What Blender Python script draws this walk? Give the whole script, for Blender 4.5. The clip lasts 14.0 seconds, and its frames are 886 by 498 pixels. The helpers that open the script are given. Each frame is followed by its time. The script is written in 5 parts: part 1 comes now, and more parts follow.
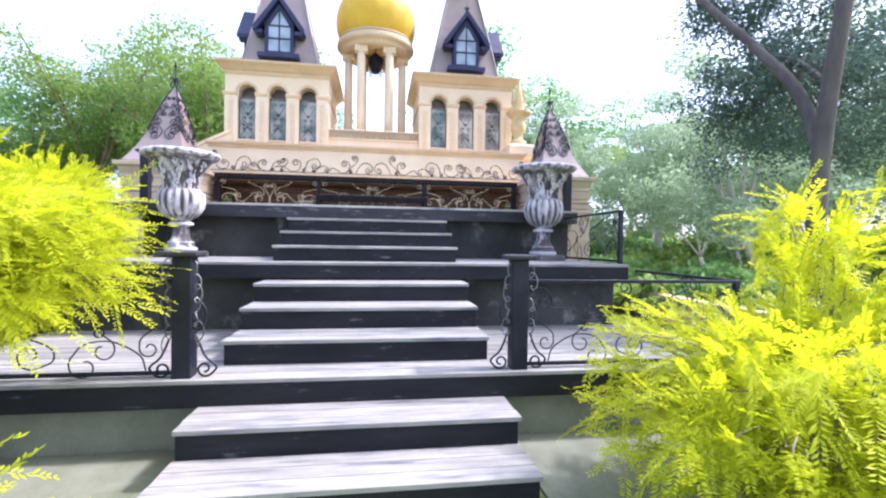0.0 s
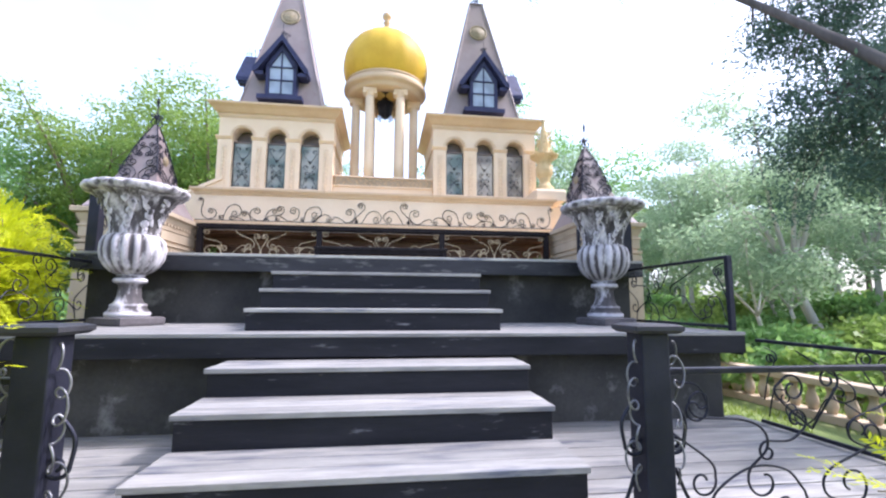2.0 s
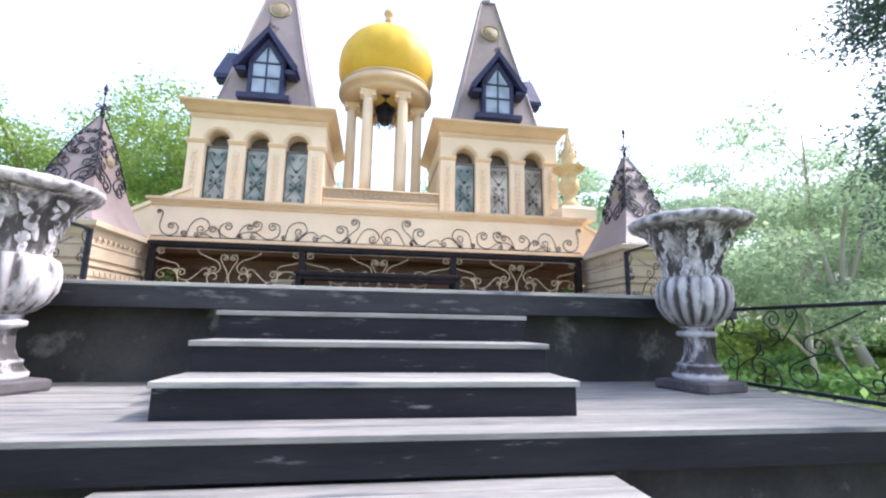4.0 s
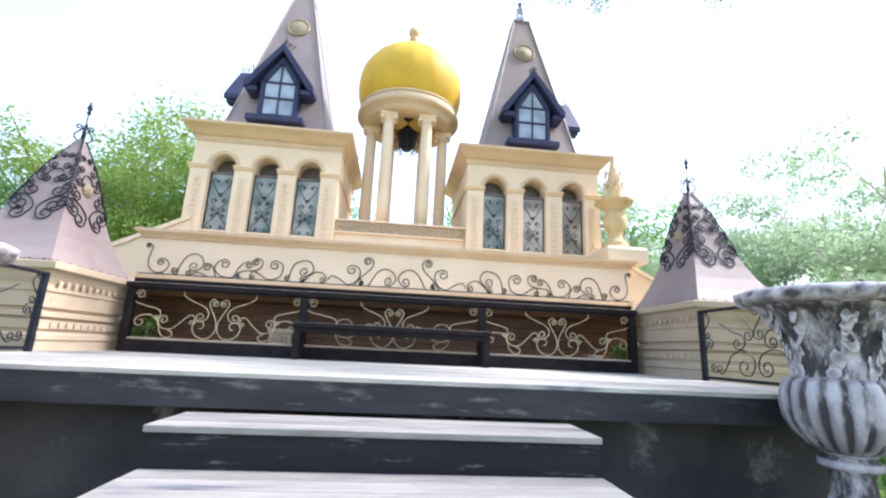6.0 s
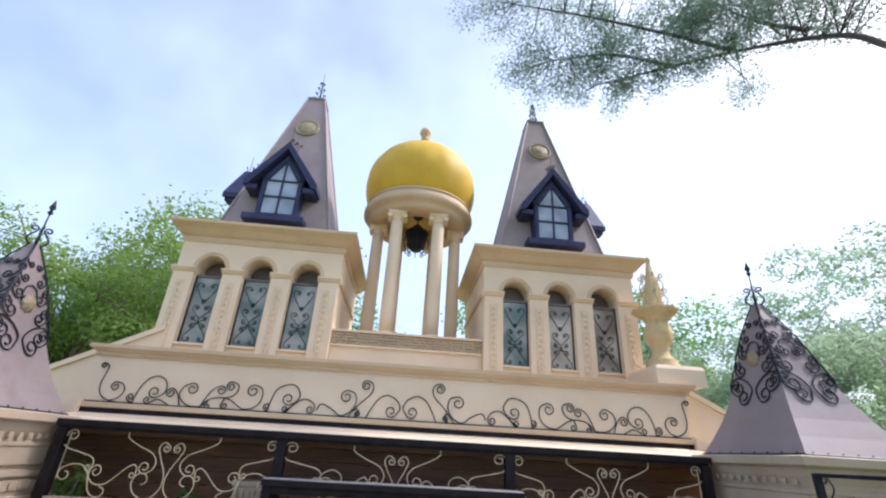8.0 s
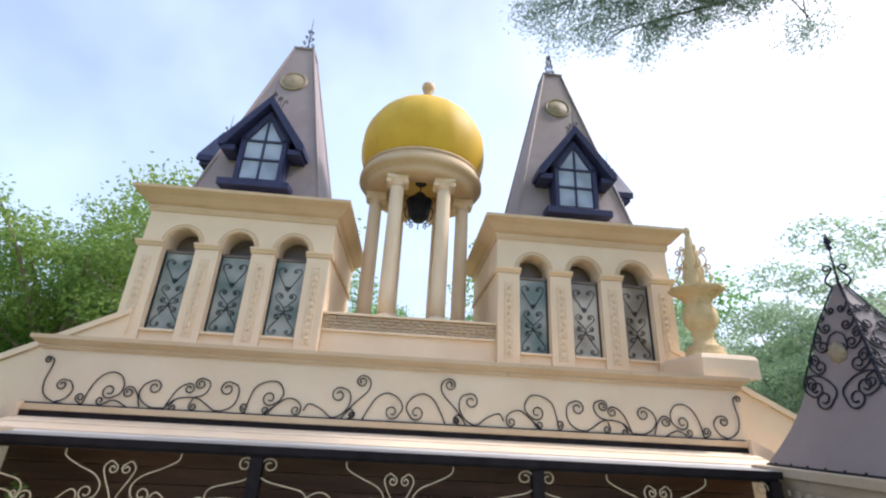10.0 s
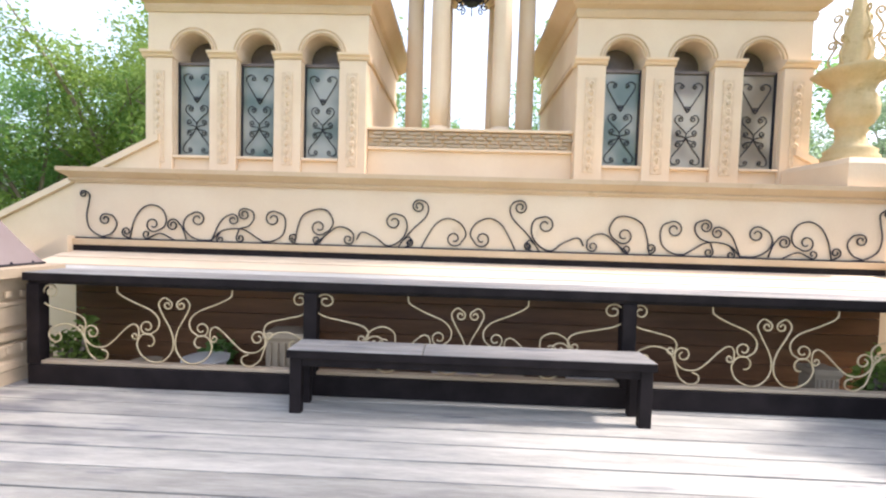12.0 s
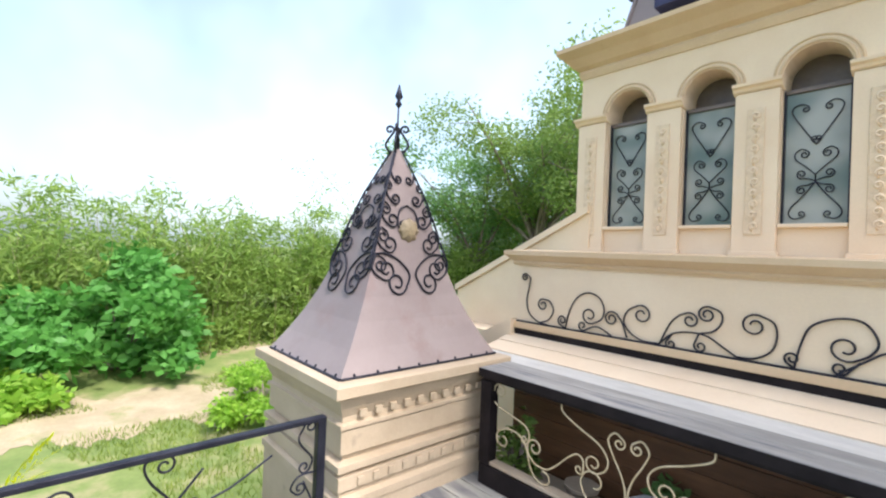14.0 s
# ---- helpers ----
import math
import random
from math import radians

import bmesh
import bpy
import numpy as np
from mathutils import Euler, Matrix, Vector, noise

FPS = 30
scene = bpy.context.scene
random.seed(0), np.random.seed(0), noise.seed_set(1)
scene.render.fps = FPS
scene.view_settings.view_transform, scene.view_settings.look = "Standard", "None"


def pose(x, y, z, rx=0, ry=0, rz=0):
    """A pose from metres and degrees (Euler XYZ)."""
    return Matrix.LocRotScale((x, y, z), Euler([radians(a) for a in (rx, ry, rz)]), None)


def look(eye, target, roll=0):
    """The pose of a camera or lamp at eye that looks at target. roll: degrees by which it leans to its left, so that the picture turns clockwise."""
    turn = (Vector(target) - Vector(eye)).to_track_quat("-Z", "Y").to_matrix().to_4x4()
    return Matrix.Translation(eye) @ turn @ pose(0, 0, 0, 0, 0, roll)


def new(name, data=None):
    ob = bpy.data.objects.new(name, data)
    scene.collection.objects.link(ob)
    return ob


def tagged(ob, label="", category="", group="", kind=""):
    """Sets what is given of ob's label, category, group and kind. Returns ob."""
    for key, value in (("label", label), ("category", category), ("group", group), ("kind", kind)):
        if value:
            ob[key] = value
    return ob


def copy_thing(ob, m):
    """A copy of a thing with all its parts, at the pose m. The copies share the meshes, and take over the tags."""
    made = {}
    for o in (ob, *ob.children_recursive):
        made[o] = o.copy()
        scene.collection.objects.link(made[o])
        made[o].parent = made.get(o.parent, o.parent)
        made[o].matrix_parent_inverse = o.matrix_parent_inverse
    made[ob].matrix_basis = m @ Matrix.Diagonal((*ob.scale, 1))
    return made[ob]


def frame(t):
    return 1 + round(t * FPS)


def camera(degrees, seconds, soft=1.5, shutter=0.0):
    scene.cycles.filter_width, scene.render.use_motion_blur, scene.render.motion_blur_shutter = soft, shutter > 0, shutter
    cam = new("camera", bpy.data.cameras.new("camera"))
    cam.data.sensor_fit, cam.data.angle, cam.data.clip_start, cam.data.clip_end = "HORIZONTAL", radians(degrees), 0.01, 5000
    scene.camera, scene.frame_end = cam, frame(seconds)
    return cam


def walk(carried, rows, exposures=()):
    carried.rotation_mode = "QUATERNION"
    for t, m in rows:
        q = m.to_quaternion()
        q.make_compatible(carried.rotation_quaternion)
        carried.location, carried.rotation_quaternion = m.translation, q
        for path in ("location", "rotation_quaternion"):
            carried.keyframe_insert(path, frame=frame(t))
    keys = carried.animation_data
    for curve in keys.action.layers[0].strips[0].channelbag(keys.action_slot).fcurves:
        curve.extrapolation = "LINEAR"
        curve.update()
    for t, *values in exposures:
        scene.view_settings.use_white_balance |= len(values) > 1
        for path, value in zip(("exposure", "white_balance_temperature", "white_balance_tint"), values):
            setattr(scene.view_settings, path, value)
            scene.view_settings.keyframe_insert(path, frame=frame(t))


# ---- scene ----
# ---------------------------------------------------------------- camera and walk
cam = camera(89.3, 14.0, soft=2.2)
PATH = [
    (0, (0.14, 0.187, 1.653), (0.426, 2.167, 1.632), 0.8),
    (0.5, (0.103, 0.529, 1.669), (0.393, 2.505, 1.775), 0.2),
    (1, (0.024, 0.968, 1.676), (0.313, 2.936, 1.882), 0.3),
    (1.5, (-0.007, 1.33, 1.671), (0.28, 3.298, 1.883), 0.3),
    (2, (0.043, 1.812, 1.667), (0.305, 3.78, 1.908), 0.3),
    (4.5, (-0.05, 3.663, 2.071), (0.247, 5.609, 2.422), 1.3),
    (5, (-0.06, 3.898, 2.225), (0.23, 5.845, 2.584), 2.0),
    (5.5, (0.024, 4.222, 2.255), (0.241, 6.168, 2.659), 2.3),
    (6, (0.017, 4.427, 2.426), (0.206, 6.368, 2.867), 2.7),
    (6.5, (-0.007, 4.671, 2.589), (0.151, 6.598, 3.103), 2.7),
    (7, (0.008, 4.849, 2.705), (0.148, 6.739, 3.342), 2.9),
    (7.5, (0.014, 5.097, 2.866), (0.143, 6.951, 3.607), 3.1),
    (8, (0.006, 5.35, 2.954), (0.126, 7.162, 3.79), 3.4),
    (10.5, (-0.029, 6.462, 3.414), (0.104, 8.365, 4.016), 2.9),
    (11, (0.009, 6.667, 3.445), (0.162, 8.64, 3.736), 1.6),
    (11.5, (0.019, 6.908, 3.477), (0.196, 8.9, 3.517), 1.4),
    (12, (-0.088, 7.128, 3.511), (-0.155, 9.124, 3.419), 1.7),
    (12.5, (-0.288, 7.351, 3.579), (-0.837, 9.269, 3.435), 2.1),
    (13, (-0.539, 7.46, 3.693), (-1.616, 9.135, 3.506), 1.5),
    (13.5, (-0.801, 7.665, 3.75), (-2.236, 9.048, 3.573), 2.2),
    (14, (-1.035, 7.886, 3.94), (-2.526, 9.22, 3.955), 2.3),
]
walk(cam, [(t, look(eye, target, roll)) for t, eye, target, roll in PATH], exposures=((0.0, 1.38, 5800, 23), (2.0, 1.2, 5850, 21), (4.5, 1.27, 6050, 17), (6.0, 1.26, 6050, 15), (7.0, 0.84, 6000, 16), (8.0, 0.56, 5950, 18), (10.5, 0.55, 6250, 16), (11.5, 0.8, 6450, 17), (12.0, 1.18, 6500, 18), (12.5, 1.2, 6400, 16), (13.5, 1.1, 6350, 14), (14.0, 0.9, 6300, 12)))

# ---------------------------------------------------------------- world and sun
SUN_EL, SUN_AZ = radians(51), radians(88)      # azimuth clockwise from +y
world = bpy.data.worlds.new("world")
scene.world = world
world.use_nodes = True
_n, _l = world.node_tree.nodes, world.node_tree.links
_sky = _n.new("ShaderNodeTexSky")
_sky.sky_type, _sky.sun_disc = "NISHITA", False
_sky.sun_elevation, _sky.sun_rotation = SUN_EL, SUN_AZ
_sky.air_density, _sky.dust_density, _sky.ozone_density = 1.0, 4.0, 1.0
_haze = _n.new("ShaderNodeMix")
_haze.data_type, _haze.blend_type = "RGBA", "ADD"
_cloud = _n.new("ShaderNodeTexNoise")
_cloud.inputs["Scale"].default_value, _cloud.inputs["Detail"].default_value = 1.7, 4.0
_veil = _n.new("ShaderNodeMapRange")
_veil.inputs["From Min"].default_value, _veil.inputs["From Max"].default_value = 0.38, 0.62
_veil.inputs["To Min"].default_value, _veil.inputs["To Max"].default_value = 0.45, 1.1
_wc = _n.new("ShaderNodeTexCoord")
_l.new(_wc.outputs["Generated"], _cloud.inputs["Vector"])
_l.new(_cloud.outputs["Fac"], _veil.inputs["Value"])
_l.new(_veil.outputs["Result"], _haze.inputs[0])
_haze.inputs[7].default_value = (2.5, 2.95, 3.3, 1)     # bright thin cloud, broken in places
_l.new(_sky.outputs["Color"], _haze.inputs[6])
_l.new(_haze.outputs[2], _n["Background"].inputs["Color"])
_n["Background"].inputs["Strength"].default_value = 0.137
_sun = bpy.data.lights.new("sun", "SUN")
_sun.energy, _sun.angle, _sun.color = 2.7, radians(5), (1.0, 0.95, 0.89)
sun = new("sun", _sun)
sun.matrix_world = look((0, 0, 0), (-math.sin(SUN_AZ) * math.cos(SUN_EL), -math.cos(SUN_AZ) * math.cos(SUN_EL), -math.sin(SUN_EL)))

# ---------------------------------------------------------------- materials
def surf(name, c1, c2, scale=3.0, rough=0.7, bump=0.2, bscale=40.0, stain=None, stain_scale=1.2, stain_at=0.62, metal=0.0,
         stretch=(1, 1, 1), vary=0.0, grain=0.0, world_space=False, spec=0.5):
    """Two-tone surface with fine relief, an optional stain of its own shape, and a random tone for each piece."""
    m = bpy.data.materials.new(name)
    m.use_nodes = True
    n, l = m.node_tree.nodes, m.node_tree.links
    b = n["Principled BSDF"]
    b.inputs["Roughness"].default_value, b.inputs["Metallic"].default_value = rough, metal
    b.inputs["Specular IOR Level"].default_value = spec
    tc, info = n.new("ShaderNodeTexCoord"), n.new("ShaderNodeObjectInfo")
    mp = n.new("ShaderNodeMapping")
    mp.inputs["Scale"].default_value = stretch
    add = n.new("ShaderNodeVectorMath")
    add.operation = "MULTIPLY_ADD"
    l.new(info.outputs["Random"], add.inputs[0])
    add.inputs[1].default_value = (37.0, 53.0, 71.0)
    geo = n.new("ShaderNodeNewGeometry")
    l.new(geo.outputs["Position"] if world_space else tc.outputs["Object"], add.inputs[2])
    l.new((geo.outputs["Position"] if world_space else add.outputs[0]), mp.inputs["Vector"])

    def noise_tex(sc, detail=5.0, rough_=0.6):
        t = n.new("ShaderNodeTexNoise")
        t.inputs["Scale"].default_value, t.inputs["Detail"].default_value, t.inputs["Roughness"].default_value = sc, detail, rough_
        l.new(mp.outputs["Vector"], t.inputs["Vector"])
        return t

    def mix(kind, fac, a, c):
        x = n.new("ShaderNodeMix")
        x.data_type, x.blend_type = "RGBA", kind
        for sock, v in ((x.inputs[0], fac), (x.inputs[6], a), (x.inputs[7], c)):
            if hasattr(v, "is_linked"):
                l.new(v, sock)
            else:
                sock.default_value = v if isinstance(v, float) else (*v, 1)
        return x.outputs[2]

    def ramp(sock, a, c):
        r = n.new("ShaderNodeMapRange")
        r.inputs["From Min"].default_value, r.inputs["From Max"].default_value = a, c
        l.new(sock, r.inputs["Value"])
        return r.outputs["Result"]

    big = noise_tex(scale)
    col = mix("MIX", ramp(big.outputs["Fac"], 0.3, 0.7), c1, c2)
    fine = noise_tex(bscale, 6.0, 0.7)
    if grain:
        g = n.new("ShaderNodeMath")
        g.operation = "MULTIPLY_ADD"
        g.inputs[1].default_value, g.inputs[2].default_value = 2 * grain, 1 - grain
        l.new(fine.outputs["Fac"], g.inputs[0])
        col = mix("MULTIPLY", 1.0, col, g.outputs[0])
    if stain:
        st = noise_tex(stain_scale, 7.0, 0.65)
        col = mix("MIX", ramp(st.outputs["Fac"], stain_at, stain_at + 0.14), col, stain)
    if vary:
        g = n.new("ShaderNodeMath")
        g.operation = "MULTIPLY_ADD"
        g.inputs[1].default_value, g.inputs[2].default_value = 2 * vary, 1 - vary
        l.new(info.outputs["Random"], g.inputs[0])
        col = mix("MULTIPLY", 1.0, col, g.outputs[0])
    l.new(col, b.inputs["Base Color"])
    rr = n.new("ShaderNodeMath")
    rr.operation = "MULTIPLY_ADD"
    rr.inputs[1].default_value, rr.inputs[2].default_value = 0.25, rough - 0.12
    l.new(fine.outputs["Fac"], rr.inputs[0])
    l.new(rr.outputs[0], b.inputs["Roughness"])
    if bump:
        bp = n.new("ShaderNodeBump")
        bp.inputs["Strength"].default_value, bp.inputs["Distance"].default_value = bump, 0.01
        l.new(fine.outputs["Fac"], bp.inputs["Height"])
        l.new(bp.outputs["Normal"], b.inputs["Normal"])
    return m


def leaf_mat(name, c1, c2, glow=0.45):
    m = bpy.data.materials.new(name)
    m.use_nodes = True
    n, l = m.node_tree.nodes, m.node_tree.links
    b, out = n["Principled BSDF"], n["Material Output"]
    b.inputs["Roughness"].default_value = 0.55
    geo = n.new("ShaderNodeNewGeometry")
    t = n.new("ShaderNodeTexNoise")
    t.inputs["Scale"].default_value = 0.9
    l.new(geo.outputs["Position"], t.inputs["Vector"])
    av = n.new("ShaderNodeMath")
    av.operation = "MULTIPLY_ADD"
    av.inputs[1].default_value, av.inputs[2].default_value = 0.55, -0.1
    l.new(geo.outputs["Random Per Island"], av.inputs[0])
    ad = n.new("ShaderNodeMath")
    ad.use_clamp = True
    l.new(av.outputs[0], ad.inputs[0])
    l.new(t.outputs["Fac"], ad.inputs[1])
    x = n.new("ShaderNodeMix")
    x.data_type = "RGBA"
    l.new(ad.outputs[0], x.inputs[0])
    x.inputs[6].default_value, x.inputs[7].default_value = (*c1, 1), (*c2, 1)
    l.new(x.outputs[2], b.inputs["Base Color"])
    tr = n.new("ShaderNodeBsdfTranslucent")
    l.new(x.outputs[2], tr.inputs["Color"])
    ms = n.new("ShaderNodeMixShader")
    ms.inputs[0].default_value = glow
    l.new(b.outputs[0], ms.inputs[1])
    l.new(tr.outputs[0], ms.inputs[2])
    l.new(ms.outputs[0], out.inputs["Surface"])
    return m


CREAM = surf("cream_stucco", (0.74, 0.57, 0.395), (0.81, 0.66, 0.48), 1.3, 0.8, 0.25, 60, stain=(0.58, 0.42, 0.26), stain_scale=2.2, stain_at=0.66, grain=0.08, world_space=True)
CREAM_TRIM = surf("cream_trim", (0.56, 0.395, 0.235), (0.66, 0.50, 0.325), 1.6, 0.75, 0.2, 50, stain=(0.42, 0.27, 0.14), stain_scale=3.0, stain_at=0.62, grain=0.1, world_space=True)
PALE_STONE = surf("pale_carved_stone", (0.43, 0.338, 0.235), (0.535, 0.432, 0.312), 2.0, 0.85, 0.3, 55, stain=(0.30, 0.24, 0.18), stain_scale=3.5, stain_at=0.63, grain=0.12, world_space=True)
CARVED = surf("carved_relief_plaster", (0.66, 0.50, 0.335), (0.77, 0.62, 0.44), 14.0, 0.85, 0.9, 22, grain=0.2, world_space=True)
MAUVE = surf("mauve_metal_sheet", (0.235, 0.188, 0.186), (0.30, 0.247, 0.242), 1.4, 0.58, 0.15, 30, stain=(0.245, 0.18, 0.176), stain_scale=2.1, stain_at=0.56, grain=0.05, world_space=True)
GOLD = surf("golden_dome_paint", (0.60, 0.36, 0.03), (0.72, 0.47, 0.05), 1.6, 0.52, 0.12, 25, stain=(0.46, 0.29, 0.05), stain_scale=2.4, stain_at=0.64, grain=0.07, world_space=True, spec=0.25)
GILT = surf("gilt_medallion", (0.25, 0.19, 0.11), (0.37, 0.30, 0.195), 9.0, 0.55, 0.6, 60, grain=0.2, world_space=True)
IRON = surf("wrought_iron_black", (0.017, 0.018, 0.028), (0.04, 0.041, 0.058), 9.0, 0.45, 0.2, 90, metal=0.6, world_space=True, spec=0.3)
IRON_GOLD = surf("wrought_iron_cream_gold", (0.52, 0.40, 0.22), (0.70, 0.58, 0.38), 12.0, 0.5, 0.2, 90, world_space=True)
DARK_TRIM = surf("dark_blue_black_paint", (0.007, 0.008, 0.016), (0.018, 0.019, 0.032), 5.0, 0.5, 0.2, 60, grain=0.2, world_space=True, spec=0.3)
NAVY = surf("navy_blue_paint", (0.024, 0.028, 0.075), (0.042, 0.047, 0.115), 4.0, 0.5, 0.25, 50, stain=(0.014, 0.015, 0.035), stain_scale=3.0, stain_at=0.6, grain=0.25, world_space=True, spec=0.3)
OCHRE_STONE = surf("ochre_washed_stone", (0.56, 0.40, 0.19), (0.70, 0.55, 0.31), 3.0, 0.8, 0.4, 40, stain=(0.40, 0.25, 0.09), stain_scale=4.0, stain_at=0.6, grain=0.15, world_space=True)
PALE_BOARD = surf("whitewashed_board", (0.46, 0.44, 0.40), (0.60, 0.57, 0.52), 2.2, 0.7, 0.4, 18, stain=(0.28, 0.27, 0.27), stain_scale=2.5, stain_at=0.6, stretch=(0.5, 4, 4), grain=0.25, world_space=True)
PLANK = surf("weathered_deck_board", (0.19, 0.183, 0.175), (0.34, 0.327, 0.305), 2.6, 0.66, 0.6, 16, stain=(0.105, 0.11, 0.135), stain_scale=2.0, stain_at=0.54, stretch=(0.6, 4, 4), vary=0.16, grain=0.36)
RISER = surf("black_stained_riser", (0.009, 0.0095, 0.013), (0.020, 0.020, 0.025), 3.0, 0.6, 0.4, 18, stain=(0.19, 0.19, 0.20), stain_scale=6.0, stain_at=0.625, stretch=(0.5, 3, 3), grain=0.3, world_space=True, spec=0.2)
FASCIA = surf("grey_black_fascia", (0.018, 0.019, 0.023), (0.046, 0.046, 0.052), 2.5, 0.6, 0.4, 18, stain=(0.15, 0.145, 0.14), stain_scale=6.5, stain_at=0.58, stretch=(0.5, 2, 2), grain=0.3, world_space=True, spec=0.25)
PANEL = surf("dark_cement_panel", (0.027, 0.027, 0.028), (0.07, 0.067, 0.062), 1.6, 0.75, 0.3, 30, stain=(0.20, 0.195, 0.185), stain_scale=2.6, stain_at=0.56, grain=0.4, world_space=True, spec=0.2)
BROWN = surf("red_brown_board", (0.10, 0.043, 0.019), (0.205, 0.095, 0.043), 2.0, 0.5, 0.4, 20, stretch=(0.5, 4, 4), grain=0.3, vary=0.2)
URN = surf("whitewashed_concrete", (0.040, 0.036, 0.038), (0.12, 0.106, 0.108), 3.0, 0.85, 1.0, 24, stain=(0.60, 0.57, 0.59), stain_scale=6.0, stain_at=0.49, stretch=(1, 1, 0.4), grain=0.3)
def worn_ridges(m, colour, a, c):
    """Lays a pale wash on the raised edges of a material's surface."""
    n, l = m.node_tree.nodes, m.node_tree.links
    b = n["Principled BSDF"]
    old = b.inputs["Base Color"].links[0].from_socket
    geo = n.new("ShaderNodeNewGeometry")
    r = n.new("ShaderNodeMapRange")
    r.inputs["From Min"].default_value, r.inputs["From Max"].default_value = a, c
    l.new(geo.outputs["Pointiness"], r.inputs["Value"])
    x = n.new("ShaderNodeMix")
    x.data_type = "RGBA"
    l.new(r.outputs["Result"], x.inputs[0])
    l.new(old, x.inputs[6])
    x.inputs[7].default_value = (*colour, 1)
    l.new(x.outputs[2], b.inputs["Base Color"])


def side_stains_and_shade(m, colour, a, c):
    """Blue-grey stains with the shade of the deck sides painted in, more of both towards the sides."""
    n, l = m.node_tree.nodes, m.node_tree.links
    b = n["Principled BSDF"]
    old = b.inputs["Base Color"].links[0].from_socket
    geo = n.new("ShaderNodeNewGeometry")
    sep = n.new("ShaderNodeSeparateXYZ")
    l.new(geo.outputs["Position"], sep.inputs[0])
    ab = n.new("ShaderNodeMath")
    ab.operation = "ABSOLUTE"
    l.new(sep.outputs["X"], ab.inputs[0])
    r = n.new("ShaderNodeMapRange")
    r.inputs["From Min"].default_value, r.inputs["From Max"].default_value = a, c
    l.new(ab.outputs[0], r.inputs["Value"])
    mp = n.new("ShaderNodeMapping")
    mp.inputs["Scale"].default_value = (1.0, 3.2, 1.0)
    l.new(geo.outputs["Position"], mp.inputs["Vector"])
    t = n.new("ShaderNodeTexNoise")
    t.inputs["Scale"].default_value, t.inputs["Detail"].default_value = 1.8, 7.0
    l.new(mp.outputs["Vector"], t.inputs["Vector"])
    q = n.new("ShaderNodeMapRange")
    q.inputs["From Min"].default_value, q.inputs["From Max"].default_value = 0.42, 0.60
    q.inputs["To Max"].default_value = 0.7
    l.new(t.outputs["Fac"], q.inputs["Value"])
    f = n.new("ShaderNodeMath")
    f.operation = "MULTIPLY"
    l.new(r.outputs["Result"], f.inputs[0])
    l.new(q.outputs["Result"], f.inputs[1])
    x = n.new("ShaderNodeMix")
    x.data_type = "RGBA"
    l.new(f.outputs[0], x.inputs[0])
    l.new(old, x.inputs[6])
    x.inputs[7].default_value = (*colour, 1)
    l.new(x.outputs[2], b.inputs["Base Color"])


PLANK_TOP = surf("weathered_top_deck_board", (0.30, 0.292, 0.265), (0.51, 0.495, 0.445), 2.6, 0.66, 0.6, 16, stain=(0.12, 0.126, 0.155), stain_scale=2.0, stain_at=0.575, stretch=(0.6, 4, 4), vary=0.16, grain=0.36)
# stains and tree shade, both painted into the boards towards the deck sides
side_stains_and_shade(PLANK_TOP, (0.075, 0.082, 0.115), 1.6, 3.2)
worn_ridges(URN, (0.62, 0.59, 0.62), 0.512, 0.585)
URN_DARK = surf("grimy_concrete", (0.05, 0.045, 0.048), (0.12, 0.108, 0.112), 3.0, 0.85, 0.8, 24, stain=(0.36, 0.34, 0.36), stain_scale=4.0, stain_at=0.60, grain=0.35)
FRAME = surf("black_brown_steel_paint", (0.010, 0.008, 0.009), (0.024, 0.019, 0.020), 5.0, 0.55, 0.2, 60, grain=0.2, world_space=True, spec=0.12)
WIRE = surf("worn_dull_steel", (0.05, 0.05, 0.06), (0.30, 0.30, 0.32), 12.0, 0.4, 0.2, 80, metal=0.7, world_space=True)
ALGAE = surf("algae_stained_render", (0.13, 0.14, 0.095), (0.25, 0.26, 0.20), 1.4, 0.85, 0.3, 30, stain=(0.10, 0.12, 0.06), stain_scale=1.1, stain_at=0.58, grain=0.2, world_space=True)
# dark brown: recess shade painted on the arch backs, also the transom's colour
RECESS_DARK = surf("dark_recess_shade_and_transom", (0.085, 0.064, 0.052), (0.18, 0.14, 0.115), 3.0, 0.35, 0.3, 30, grain=0.2, world_space=True)
GROUND = surf("grass_and_dirt", (0.12, 0.18, 0.045), (0.235, 0.275, 0.085), 0.9, 0.95, 0.8, 9, stain=(0.36, 0.29, 0.18), stain_scale=0.45, stain_at=0.50, grain=0.3, world_space=True)
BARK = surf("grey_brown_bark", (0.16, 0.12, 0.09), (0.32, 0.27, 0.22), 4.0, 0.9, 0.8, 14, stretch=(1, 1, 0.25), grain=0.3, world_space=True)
# same bark, with the shade on the big tree's limbs painted into its colour
BARK_SHADED = surf("bark_with_painted_shade", (0.05, 0.042, 0.04), (0.12, 0.104, 0.095), 4.0, 0.9, 0.8, 14, stretch=(1, 1, 0.25), grain=0.3, world_space=True)
BARK_PALE = surf("pale_grey_bark", (0.40, 0.37, 0.33), (0.60, 0.57, 0.53), 2.0, 0.9, 0.6, 12, stretch=(1, 1, 0.25), grain=0.3, world_space=True)
WHITE_PAINT = surf("off_white_paint", (0.70, 0.68, 0.64), (0.80, 0.79, 0.76), 2.0, 0.6, 0.1, 40, grain=0.08, world_space=True)
YELLOW_CEIL = surf("ochre_ceiling_paint", (0.62, 0.42, 0.12), (0.72, 0.52, 0.18), 2.0, 0.7, 0.1, 40, world_space=True)
